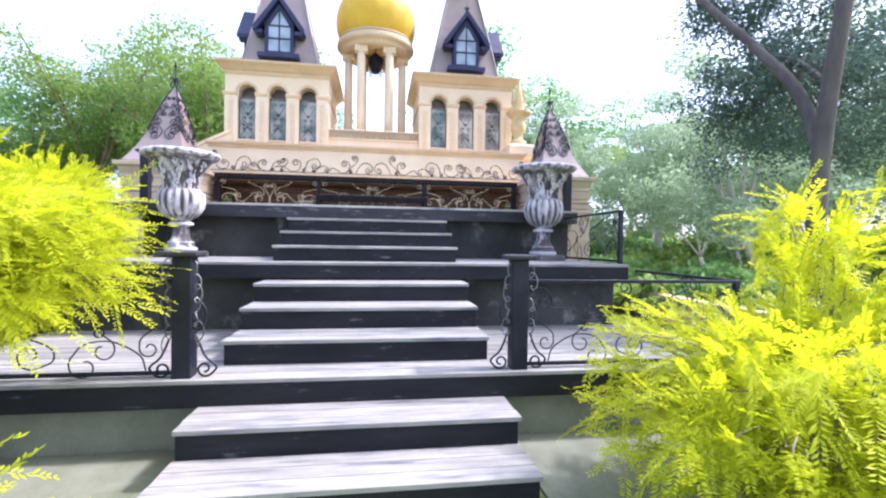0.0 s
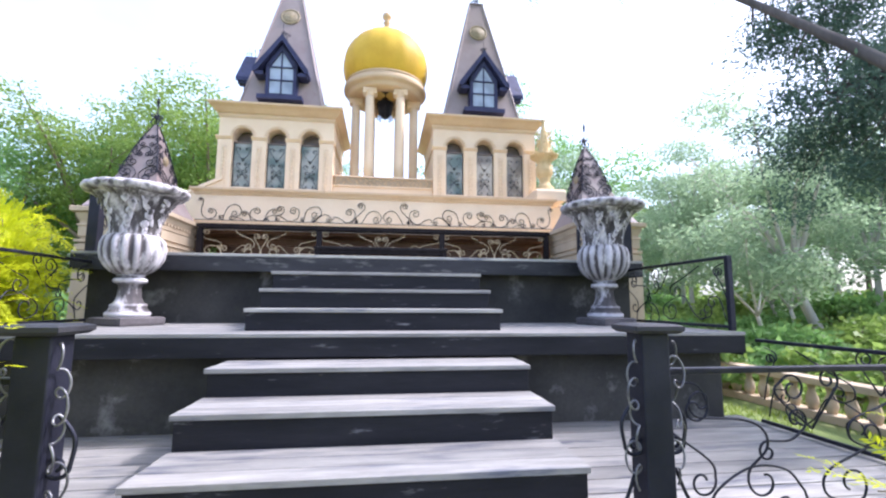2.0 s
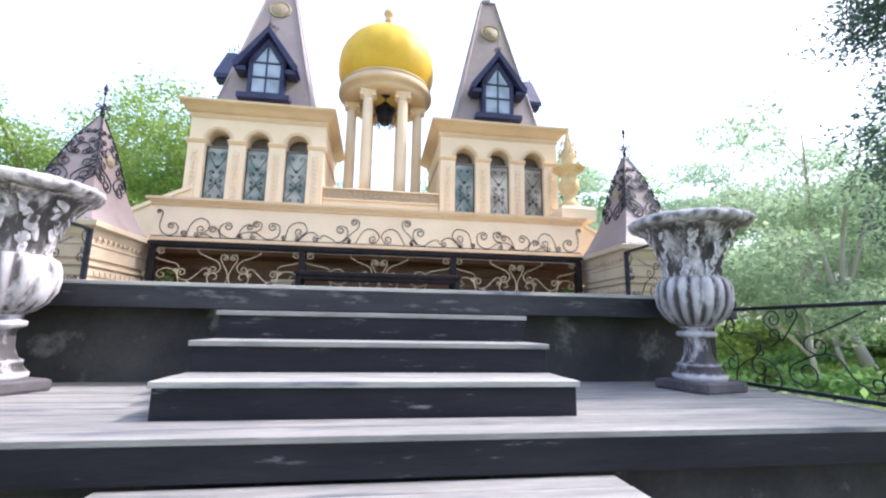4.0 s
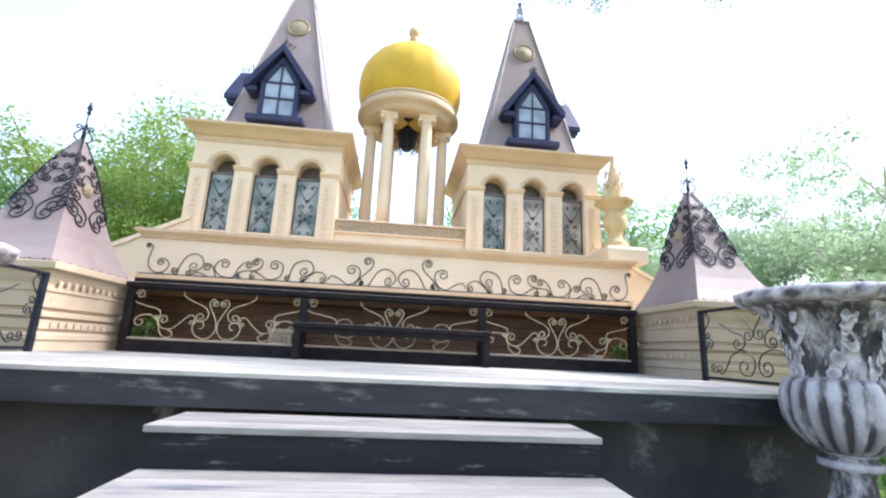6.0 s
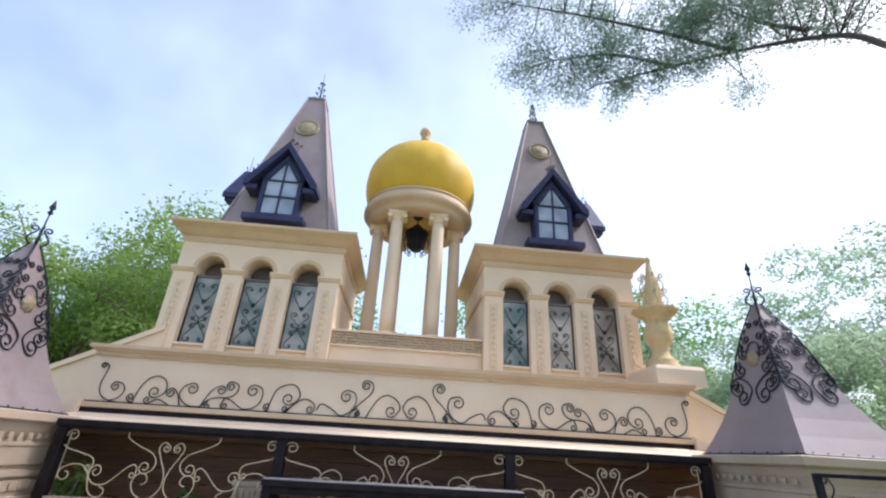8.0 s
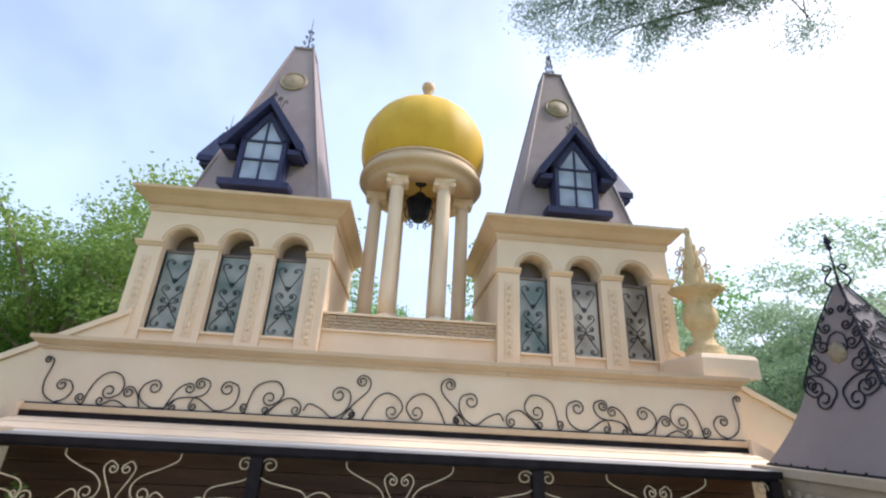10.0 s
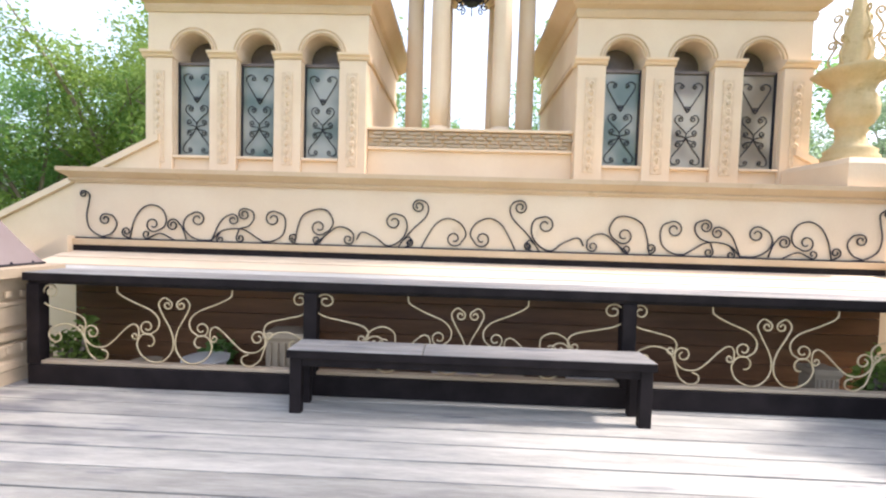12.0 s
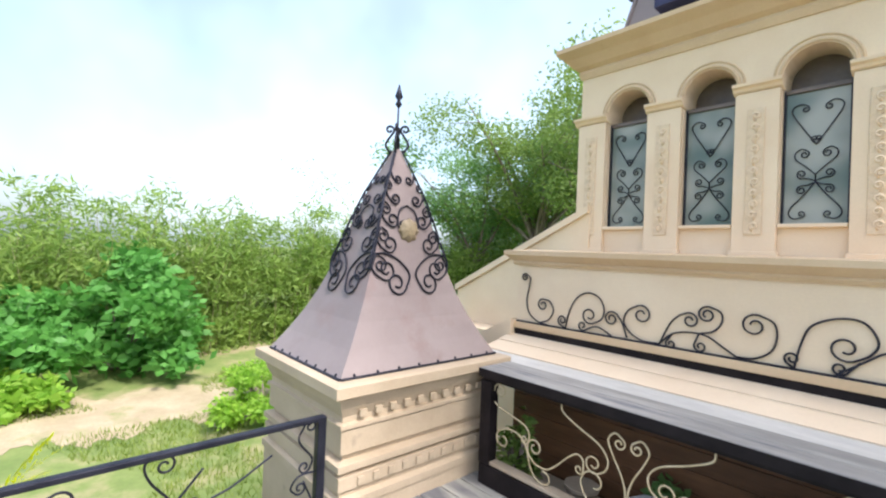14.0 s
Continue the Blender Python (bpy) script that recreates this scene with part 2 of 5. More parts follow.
LEAF_GOLD = leaf_mat("golden_foliage", (0.44, 0.50, 0.008), (0.66, 0.70, 0.012), 0.6)
LEAF_LIGHT = leaf_mat("light_green_foliage", (0.12, 0.23, 0.045), (0.31, 0.43, 0.11), 0.52)
LEAF_BROAD = leaf_mat("deep_green_broad_leaves", (0.05, 0.20, 0.03), (0.17, 0.44, 0.09), 0.5)
LEAF_BRIGHT = leaf_mat("bright_green_leaves", (0.17, 0.38, 0.03), (0.40, 0.62, 0.08), 0.6)
# haze painted into the leaf colour: a paled grey-green
LEAF_HAZE = leaf_mat("haze_paled_foliage", (0.19, 0.30, 0.17), (0.40, 0.52, 0.33), 0.6)
LEAF_MID = leaf_mat("mid_green_foliage", (0.11, 0.26, 0.07), (0.27, 0.45, 0.15), 0.58)
# one tree's leaves twice: a dark copy, and one with backlight painted in
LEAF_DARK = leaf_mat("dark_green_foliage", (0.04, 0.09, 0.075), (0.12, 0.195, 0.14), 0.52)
LEAF_OVER_LIT = leaf_mat("foliage_with_painted_backlight", (0.10, 0.175, 0.135), (0.25, 0.35, 0.25), 0.6)
LEAF_BAMBOO = leaf_mat("bamboo_foliage", (0.12, 0.245, 0.04), (0.34, 0.47, 0.11), 0.56)


def glass_mat(name, tint, tint_2, rough):
    m = bpy.data.materials.new(name)
    m.use_nodes = True
    n, l = m.node_tree.nodes, m.node_tree.links
    b = n["Principled BSDF"]
    # noise between two tints paints uneven reflections into the opaque glass
    t = n.new("ShaderNodeTexNoise")
    t.inputs["Scale"].default_value = 2.0
    t.inputs["Detail"].default_value = 1.5
    spread = n.new("ShaderNodeMapRange")
    spread.interpolation_type = "SMOOTHSTEP"
    spread.inputs["From Min"].default_value = 0.33
    spread.inputs["From Max"].default_value = 0.67
    geo = n.new("ShaderNodeNewGeometry")
    l.new(geo.outputs["Position"], t.inputs["Vector"])
    x = n.new("ShaderNodeMix")
    x.data_type = "RGBA"
    l.new(t.outputs["Fac"], spread.inputs["Value"])
    l.new(spread.outputs["Result"], x.inputs[0])
    x.inputs[6].default_value = (*tint, 1)
    x.inputs[7].default_value = (*tint_2, 1)
    l.new(x.outputs[2], b.inputs["Base Color"])
    b.inputs["Roughness"].default_value = rough
    b.inputs["Specular IOR Level"].default_value = 0.5
    b.inputs["Coat Weight"].default_value = 0.25
    b.inputs["Coat Roughness"].default_value = 0.08
    return m


GLASS = glass_mat("frosted_teal_glass", (0.10, 0.15, 0.13), (0.36, 0.37, 0.33), 0.22)
GLASS_CREAM = glass_mat("cream_frosted_glass", (0.22, 0.19, 0.15), (0.55, 0.50, 0.41), 0.24)
GLASS_PALE = glass_mat("pale_window_glass", (0.22, 0.27, 0.34), (0.38, 0.45, 0.56), 0.2)


# ---------------------------------------------------------------- mesh helpers
def part(name, bm, material, parent=None, label="", smooth=False):
    me = bpy.data.meshes.new(name)
    bm.normal_update()
    bm.to_mesh(me)
    bm.free()
    me.materials.append(material)
    if smooth:
        me.polygons.foreach_set("use_smooth", [True] * len(me.polygons))
    ob = new(name, me)
    ob.parent = parent
    return tagged(ob, label=label)


def raw(name, verts, faces, material, parent=None, label="", smooth=False):
    me = bpy.data.meshes.new(name)
    me.from_pydata(verts, [], faces)
    me.materials.append(material)
    if smooth:
        me.polygons.foreach_set("use_smooth", [True] * len(me.polygons))
    ob = new(name, me)
    ob.parent = parent
    return tagged(ob, label=label)


def thing(name, loc, label, category, group="", kind=""):
    e = new(name)
    e.empty_display_size = 0.1
    e.location = loc
    return tagged(e, label, category, group, kind)


def box(x0, x1, y0, y1, z0, z1, bevel=0.0, bm=None):
    b = bmesh.new()
    bmesh.ops.create_cube(b, size=1, matrix=Matrix.Translation(((x0 + x1) / 2, (y0 + y1) / 2, (z0 + z1) / 2)) @ Matrix.Diagonal((x1 - x0, y1 - y0, z1 - z0, 1)))
    if bevel:
        bmesh.ops.bevel(b, geom=b.edges[:], offset=bevel, segments=2, affect="EDGES", profile=0.5)
    if bm is None:
        return b
    return merge(bm, b)


def merge(bm, other, m=None):
    me = bpy.data.meshes.new("tmp")
    other.to_mesh(me)
    other.free()
    if m is not None:
        me.transform(m)
    bm.from_mesh(me)
    bpy.data.meshes.remove(me)
    return bm


def moved(bm, m):
    bmesh.ops.transform(bm, matrix=m, verts=bm.verts[:])
    return bm


def lathe(profile, n=32, wave=None, ends=True):
    """A turned shape from (radius, height) rows; wave(angle, row) scales the radius."""
    b = bmesh.new()
    rings = []
    for i, (r, z) in enumerate(profile):
        ring = []
        for k in range(n):
            a = 2 * math.pi * k / n
            f = wave(a, i) if wave else 1.0
            ring.append(b.verts.new((r * f * math.cos(a), r * f * math.sin(a), z)))
        rings.append(ring)
    for p, q in zip(rings, rings[1:]):
        for k in range(n):
            b.faces.new((p[k], p[(k + 1) % n], q[(k + 1) % n], q[k]))
    if ends:
        b.faces.new(rings[0][::-1])
        b.faces.new(rings[-1])
    return b


def prism(poly, y0, y1):
    """An outline in x and z, pushed from y0 to y1."""
    b = bmesh.new()
    f = [b.verts.new((x, y0, z)) for x, z in poly]
    g = [b.verts.new((x, y1, z)) for x, z in poly]
    b.faces.new(f)
    b.faces.new(g[::-1])
    for i in range(len(poly)):
        j = (i + 1) % len(poly)
        b.faces.new((f[j], f[i], g[i], g[j]))
    bmesh.ops.recalc_face_normals(b, faces=b.faces[:])
    return b


def square_profile(rows, cx=0.0, cy=0.0):
    """Stacked rectangles: rows of (half x, half y, z)."""
    b = bmesh.new()
    rings = [[b.verts.new((cx + sx * hx, cy + sy * hy, z)) for sx, sy in ((-1, -1), (1, -1), (1, 1), (-1, 1))] for hx, hy, z in rows]
    for p, q in zip(rings, rings[1:]):
        for k in range(4):
            b.faces.new((p[k], p[(k + 1) % 4], q[(k + 1) % 4], q[k]))
    b.faces.new(rings[0][::-1])
    b.faces.new(rings[-1])
    return b


def tube(points, r, n=6, r_end=None, bm=None):
    """A bar along a line of places, tapered to r_end."""
    b = bm or bmesh.new()
    pts = [Vector(p) for p in points]
    last, ring0 = None, None
    up = Vector((0.13, 0.21, 0.97))
    for i, p in enumerate(pts):
        d = (pts[min(i + 1, len(pts) - 1)] - pts[max(i - 1, 0)])
        if d.length < 1e-9:
            continue
        d.normalize()
        s = d.cross(up)
        if s.length < 0.05:
            s = d.cross(Vector((1, 0, 0)))
        s.normalize()
        up = s.cross(d).normalized()
        f = i / max(1, len(pts) - 1)
        rad = r if r_end is None else r + (r_end - r) * f
        ring = [b.verts.new(p + rad * (math.cos(2 * math.pi * k / n) * s + math.sin(2 * math.pi * k / n) * up)) for k in range(n)]
        if last:
            for k in range(n):
                b.faces.new((last[k], last[(k + 1) % n], ring[(k + 1) % n], ring[k]))
        else:
            b.faces.new(ring[::-1])
        last = ring
    b.faces.new(last)
    return b


def spline(pts, steps=7):
    if len(pts) < 3:
        return [tuple(p) for p in pts]
    ps = [Vector(p) for p in pts]
    ps = [2 * ps[0] - ps[1]] + ps + [2 * ps[-1] - ps[-2]]
    out = []
    for i in range(1, len(ps) - 2):
        a, b, c, d = ps[i - 1:i + 3]
        for k in range(steps):
            t = k / steps
            out.append(0.5 * ((2 * b) + (c - a) * t + (2 * a - 5 * b + 4 * c - d) * t * t + (3 * b - a - 3 * c + d) * t ** 3))
    out.append(ps[-2])
    return out


def curl_on(line, r, turns):
    """Winds the end of a flat line into a spiral: positive turns go to its left."""
    p, q = Vector(line[-2]), Vector(line[-1])
    h = math.atan2(q[1] - p[1], q[0] - p[0])
    s, n = (1 if turns > 0 else -1), max(6, int(abs(turns) * 16))
    out = list(line)
    for k in range(n):
        rad = r * (1 - 0.72 * k / n)
        da = abs(turns) * 2 * math.pi / n
        h += s * da
        q = q + Vector((math.cos(h), math.sin(h))) * rad * da
        out.append(q.copy())
    return out


def scroll(pts, r1=0.0, t1=0.0, r0=0.0, t0=0.0):
    """A flat scroll: a soft line through places, wound up at its end (r1, t1) and at its start (r0, t0)."""
    line = [Vector(p[:2]) for p in spline([Vector((*p, 0)) for p in pts])] if len(pts) > 2 else [Vector(p) for p in pts]
    if t1:
        line = curl_on(line, r1, t1)
    if t0:
        line = curl_on(line[::-1], r0, t0)[::-1]
    return line


def mirror(line):
    return [Vector((-p[0], p[1])) for p in line]


def iron_on(lines, place, r, material, parent, name="scroll", joined=False, n=5):
    """Bars bent to flat lines, put in the world by place(u, v)."""
    if joined:
        b = bmesh.new()
        for ln in lines:
            tube([place(p[0], p[1]) for p in ln], r, n, bm=b)
        return part(name, b, material, parent, smooth=True)
    for ln in lines:
        part(name, tube([place(p[0], p[1]) for p in ln], r, n), material, parent, smooth=True)


def structure(name, bm, material, label="", smooth=False):
    return tagged(part(name, bm, material, None, label, smooth), kind="structure")


# ---------------------------------------------------------------- levels of the decks
D1, D2, D3 = 0.60, 1.42, 2.24
TREADS_LOW = ((0.20, 2.87), (0.40, 3.33))
TREADS_MID = ((0.812, 4.178), (1.018, 4.67), (1.212, 5.15))
TREADS_TOP = ((1.615, 5.965), (1.807, 6.43), (2.008, 6.883))
Y1, Y2, Y3, YB = 3.78, 5.60, 7.35, 10.62
HALF1, HALF2, HALF3, STEP = 3.52, 3.36, 3.46, 1.17

# ground sheet with slight swell, flat under the decks
gb = bmesh.new()
N = 80
gx = [math.copysign(abs(u) ** 3.0, u) * 900 for u in np.linspace(-1, 1, N)]
vs = []
for yy in gx:
    row = []
    for xx in gx:
        d = max(0.0, math.hypot(xx, yy - 6) - 14)
        row.append(gb.verts.new((xx, yy + 6, 0.10 * noise.noise(Vector((xx, yy, 0)) * 0.12) * min(1, d / 6))))
    vs.append(row)
for j in range(N - 1):
    for i in range(N - 1):
        gb.faces.new((vs[j][i], vs[j][i + 1], vs[j + 1][i + 1], vs[j + 1][i]))
ground = structure("ground", gb, GROUND, "sparse green grass with bare sandy dirt patches", True)

# ---------------------------------------------------------------- decks
BW, GAP = 0.184, 0.0135


def plank_mesh(name, length, width=BW, thick=0.032, material=PLANK):
    me = bpy.data.meshes.new(name)
    b = box(-length / 2, length / 2, -width / 2, width / 2, -thick, 0, 0.004)
    b.to_mesh(me)
    b.free()
    me.materials.append(material)
    return me


def deck(name, half, y0, y1, z, label, material=PLANK):
    """A boarded deck: a dark frame below and boards across it, each a piece."""
    fr = structure(name, box(-half + 0.01, half - 0.01, y0 + 0.03, y1, z - 0.16, z - 0.036), RISER, label)
    me = plank_mesh(name + "_board", 2 * half, material=material)
    y = y0 + BW / 2
    while y < y1:
        o = new("plank", me)
        o.parent = fr
        o.matrix_basis = pose(random.uniform(-0.006, 0.006), y, z + random.uniform(-0.0015, 0.0015), 0, 0, random.uniform(-0.04, 0.04))
        y += BW + GAP
    return fr


def steps(name, rows, half, label):
    """A flight: black risers, each tread of three weathered boards."""
    st = thing(name, (0, 0, 0), label, "stairs", kind="structure")
    for i, (z, y) in enumerate(rows):
        nxt = rows[i + 1][1] if i + 1 < len(rows) else y + 0.45
        low = rows[i - 1][0] if i else z - 0.20
        part("riser", box(-half + 0.015, half - 0.015, y + 0.025, nxt + 0.06, low - 0.03, z - 0.034, 0.004), RISER, st)
        w = (nxt - y + 0.02) / 3
        me = plank_mesh(name + "_tread_%d" % i, 2 * half, w - 0.006, 0.034)
        for k in range(3):
            o = new("tread_board", me)
            o.parent = st
            o.matrix_basis = pose(random.uniform(-0.004, 0.004), y + (k + 0.5) * w, z, 0, 0, random.uniform(-0.05, 0.05))
    return st


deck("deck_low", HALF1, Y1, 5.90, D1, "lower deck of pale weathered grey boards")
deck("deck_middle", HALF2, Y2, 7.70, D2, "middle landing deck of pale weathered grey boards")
deck("deck_top", HALF3, Y3, YB, D3, "top deck of weathered grey boards", PLANK_TOP)
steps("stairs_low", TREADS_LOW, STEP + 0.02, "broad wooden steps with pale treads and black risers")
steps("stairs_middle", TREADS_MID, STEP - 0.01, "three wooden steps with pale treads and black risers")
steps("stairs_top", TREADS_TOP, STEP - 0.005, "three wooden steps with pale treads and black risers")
structure("fascia_low", box(-HALF1, HALF1, Y1 + 0.004, Y1 + 0.03, D1 - 0.21, D1 - 0.034, 0.003), RISER, "black stained board along the lower deck edge")
structure("fascia_middle", box(-HALF2, HALF2, Y2 + 0.004, Y2 + 0.03, D2 - 0.19, D2 - 0.034, 0.003), RISER, "black stained board along the landing edge")
structure("fascia_top", box(-HALF3, HALF3, Y3 + 0.004, Y3 + 0.03, D3 - 0.21, D3 - 0.034, 0.003), FASCIA, "scuffed grey-black board along the top deck edge")
for sx in (-1, 1):
    for nm, h, ya, yb, z in (("low", HALF1, Y1, 5.9, D1), ("middle", HALF2, Y2, 7.7, D2), ("top", HALF3, Y3, YB, D3)):
        x = sx * h
        structure("fascia_side_" + nm, box(min(x, x - sx * 0.026), max(x, x - sx * 0.026), ya + 0.035, yb, z - 0.21, z - 0.034), RISER, "black board along the deck side")
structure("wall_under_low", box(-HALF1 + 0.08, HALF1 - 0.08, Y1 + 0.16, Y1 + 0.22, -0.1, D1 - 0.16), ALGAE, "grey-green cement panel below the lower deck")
structure("wall_under_middle", box(-HALF2 + 0.06, HALF2 - 0.06, 5.86, 5.92, 0.0, D2 - 0.16), PANEL, "dark grey stained cement panel wall")
structure("wall_under_top", box(-HALF3 + 0.06, HALF3 - 0.06, 7.60, 7.66, 0.0, D3 - 0.16), PANEL, "dark grey stained cement panel wall")
for sx in (-1, 1):
    structure("wall_under_side", box(sx * 3.36 - 0.03, sx * 3.36 + 0.03, 7.70, YB, 0.0, D3 - 0.16), PANEL, "dark cement panel below the deck side")
    structure("wall_under_side_middle", box(sx * 3.27 - 0.03, sx * 3.27 + 0.03, 5.93, 7.58, 0.0, D2 - 0.16), PANEL, "dark cement panel below the landing side")

for sx in (-1, 1):
    structure("pavement_side", box(min(sx * 1.25, sx * 3.6), max(sx * 1.25, sx * 3.6), 2.25, 3.93, -0.05, 0.018), ALGAE, "algae-stained grey-green paving below the deck")

# ---------------------------------------------------------------- railings
def side_scrolls(length, h):
    """Black scrollwork of a rail panel, u along the rail, v up."""
    k, m = length / 1.7, h / 0.78
    S = lambda pts, *a: scroll([(x * k, y * m) for x, y in pts], *a)
    return [
        S([(0.16, 0.0), (0.20, 0.14), (0.36, 0.26), (0.52, 0.24), (0.60, 0.12)], 0.11, -0.9),
        S([(0.36, 0.26), (0.44, 0.36), (0.43, 0.46), (0.34, 0.52), (0.14, 0.54)], 0.07, -1.1, 0.09, 0.9),
        S([(0.44, 0.40), (0.55, 0.40), (0.62, 0.46)], 0.06, 1.0, 0.05, 1.0),
        S([(0.66, 0.46), (0.50, 0.66), (0.54, 0.75)], 0.07, -1.2),
        S([(0.66, 0.46), (0.80, 0.70)], 0.06, 1.2),
        S([(1.30, 0.74), (1.02, 0.58), (0.86, 0.50), (0.84, 0.40), (0.92, 0.34)], 0.07, 1.0),
        S([(0.92, 0.34), (0.72, 0.22), (0.70, 0.10), (0.80, 0.03)], 0.10, 1.0),
        S([(0.92, 0.34), (1.06, 0.34), (1.18, 0.14), (1.28, 0.05)], 0.06, 1.0),
        S([(1.28, 0.05), (1.40, 0.08)], 0.07, 1.1),
        S([(1.62, 0.04), (1.55, 0.30), (1.46, 0.34)], 0.06, 1.0),
        S([(1.66, 0.20), (1.60, 0.44), (1.52, 0.60)], 0.05, -1.2),
        S([(1.62, 0.74), (1.52, 0.70)], 0.05, 1.0),
        S([(0.04, 0.74), (0.14, 0.72), (0.18, 0.62)], 0.07, -1.0),
        S([(0.02, 0.46), (0.18, 0.30), (0.20, 0.20)], 0.07, -1.0),
    ]


def top_scrolls():
    """Scrollwork of the top deck's side rails: hearts and long S scrolls, u from the corner post."""
    S = lambda pts, *a: scroll([(x, 0.045 + 0.93 * y) for x, y in pts], *a)
    return [
        S([(0.707, 0.658), (0.655, 0.698), (0.60, 0.647), (0.624, 0.559), (0.707, 0.44), (0.712, 0.37), (0.66, 0.345)], 0.045, -1.2, 0.04, -1.1),
        S([(0.838, 0.565), (0.772, 0.483), (0.722, 0.412), (0.75, 0.355)], 0.05, 1.1),
        S([(1.169, 0.533), (0.979, 0.427), (0.861, 0.384), (0.838, 0.303), (0.895, 0.245), (0.95, 0.25)], 0.05, 1.1),
        S([(0.90, 0.24), (0.838, 0.228), (0.75, 0.159), (0.739, 0.077), (0.794, -0.01), (0.872, -0.015)], 0.075, 1.0),
        S([(0.90, 0.24), (1.028, 0.178), (1.09, 0.077), (1.17, -0.01), (1.215, -0.005)], 0.04, 1.2),
        S([(1.22, 0.005), (1.30, 0.0), (1.325, 0.03)], 0.035, 1.2),
        S([(1.348, 0.667), (1.314, 0.575), (1.392, 0.458), (1.383, 0.398)], 0.035, -1.2, 0.035, -1.2),
        S([(1.412, 0.367), (1.319, 0.363), (1.277, 0.305), (1.305, 0.265)], 0.035, 1.2),
        S([(1.348, 0.327), (1.40, 0.199), (1.44, 0.055)]),
        S([(0.301, 0.621), (0.243, 0.583), (0.292, 0.516), (0.507, 0.44), (0.574, 0.396), (0.594, 0.32), (0.565, 0.27), (0.51, 0.262)], 0.05, -1.2, 0.045, -1.1),
        S([(0.335, -0.02), (0.361, 0.132), (0.432, 0.227), (0.545, 0.239), (0.655, 0.181), (0.695, 0.075), (0.655, 0.0), (0.60, -0.01)], 0.07, -1.1),
        S([(0.0, 0.681), (0.065, 0.700), (0.132, 0.666), (0.14, 0.612), (0.102, 0.582)], 0.05, -1.0),
        S([(0.0, 0.524), (0.102, 0.389), (0.147, 0.301), (0.132, 0.245)], 0.045, -1.1),
        S([(0.0, 0.0), (0.03, 0.166), (0.065, 0.292), (0.072, 0.37), (0.036, 0.413)], 0.03, 1.0),
    ]


def rail(name, place_m, length, z0, h, label, post_end=True, flip=False):
    """A low railing: flat top bar, bottom bar, end post and scrolls between."""
    t = thing(name, (0, 0, 0), label, "railing", "scrollwork deck railings")
    t.matrix_basis = place_m
    part("top_rail", box(0, length, -0.022, 0.022, h - 0.03, h, 0.006), IRON, t)
    part("bottom_rail", box(0, length, -0.016, 0.016, 0.02, 0.05, 0.004), IRON, t)
    if post_end:
        part("post", box(length - 0.045, length + 0.005, -0.025, 0.025, 0, h - 0.002, 0.005), IRON, t)
    L = top_scrolls() if length == 1.46 else side_scrolls(length, h - 0.09)
    if flip:
        L = [[Vector((length - p[0], p[1])) for p in ln] for ln in L]
    iron_on(L, lambda u, v: (u, 0.0, v + 0.055), 0.0062, IRON, t)
    return t


def newel(x, y, z, h):
    """A square black post with a cap plate and a twisted bright wire hung down each flank."""
    t = thing("newel_post", (x, y, z), "square black painted post with a flat cap and twisted wire curls", "post", "posts beside the steps")
    part("shaft", box(-0.07, 0.07, -0.07, 0.07, 0, h, 0.008), DARK_TRIM, t)
    part("cap", square_profile([(0.10, 0.10, h), (0.12, 0.12, h + 0.015), (0.12, 0.12, h + 0.035), (0.09, 0.09, h + 0.045)]), FASCIA, t)
    for s in (-1, 1):
        pts, ph = [], x * 3.1 + s
        for k in range(118):
            a = 0.36 * k
            q = 0.026 + 0.013 * math.sin(0.31 * a + ph)
            pts.append(Vector((s * (0.088 + q * (1 - math.cos(a)) * 0.8), -0.045 + 0.022 * math.sin(0.5 * a + ph), h - 0.04 - 0.0055 * k + q * 1.25 * math.sin(a))))
        part("twisted_wire", tube(pts, 0.0055, 5), WIRE, t, "twisted steel wire with worn edges", True)
        ln = scroll([(0.10, 0.30), (0.16, 0.16), (0.24, 0.08), (0.20, 0.02)], 0.06, -1.2)
        ln2 = scroll([(0.09, 0.62), (0.16, 0.52), (0.15, 0.40)], 0.05, -1.2)
        for q in (ln, ln2):
            part("scroll", tube([(s * p[0], -0.02, p[1]) for p in q], 0.009, 5), IRON, t, smooth=True)
    return t


for s in (-1, 1):
    newel(s * 1.335, 3.90, D1, 0.93)
rail("deck_railing", pose(1.42, 3.90, D1), 2.02, D1, 0.76, "black wrought-iron railing with scrolls on the lower deck")
rail("deck_railing", pose(-1.42, 3.90, D1, 0, 0, 180), 2.02, D1, 0.76, "black wrought-iron railing with scrolls on the lower deck")
for s in (-1, 1):
    rail("deck_railing", pose(s * 3.46, 3.93, D1, 0, 0, 90), 1.66, D1, 0.76, "black wrought-iron railing with scrolls on the lower deck", False)
    rail("deck_railing", pose(s * 3.25, 7.36, D2 + 0.01, 0, 0, -90), 1.76, D2, 0.70, "green-black wrought-iron railing with scrolls on the landing")
    rail("deck_railing", pose(s * 3.37, 7.66, D3, 0, 0, 90), 1.46, D3, 0.75, "black wrought-iron railing with scrolls on the top deck")
    t = thing("corner_post", (s * 3.37, 7.59, D3), "square black deck corner post with a flat cap", "post", "corner posts of the top deck")
    part("shaft", box(-0.06, 0.06, -0.06, 0.06, 0, 0.74, 0.006), DARK_TRIM, t)
    part("cap", square_profile([(0.09, 0.09, 0.74), (0.105, 0.105, 0.755), (0.105, 0.105, 0.775), (0.08, 0.08, 0.785)]), FASCIA, t)

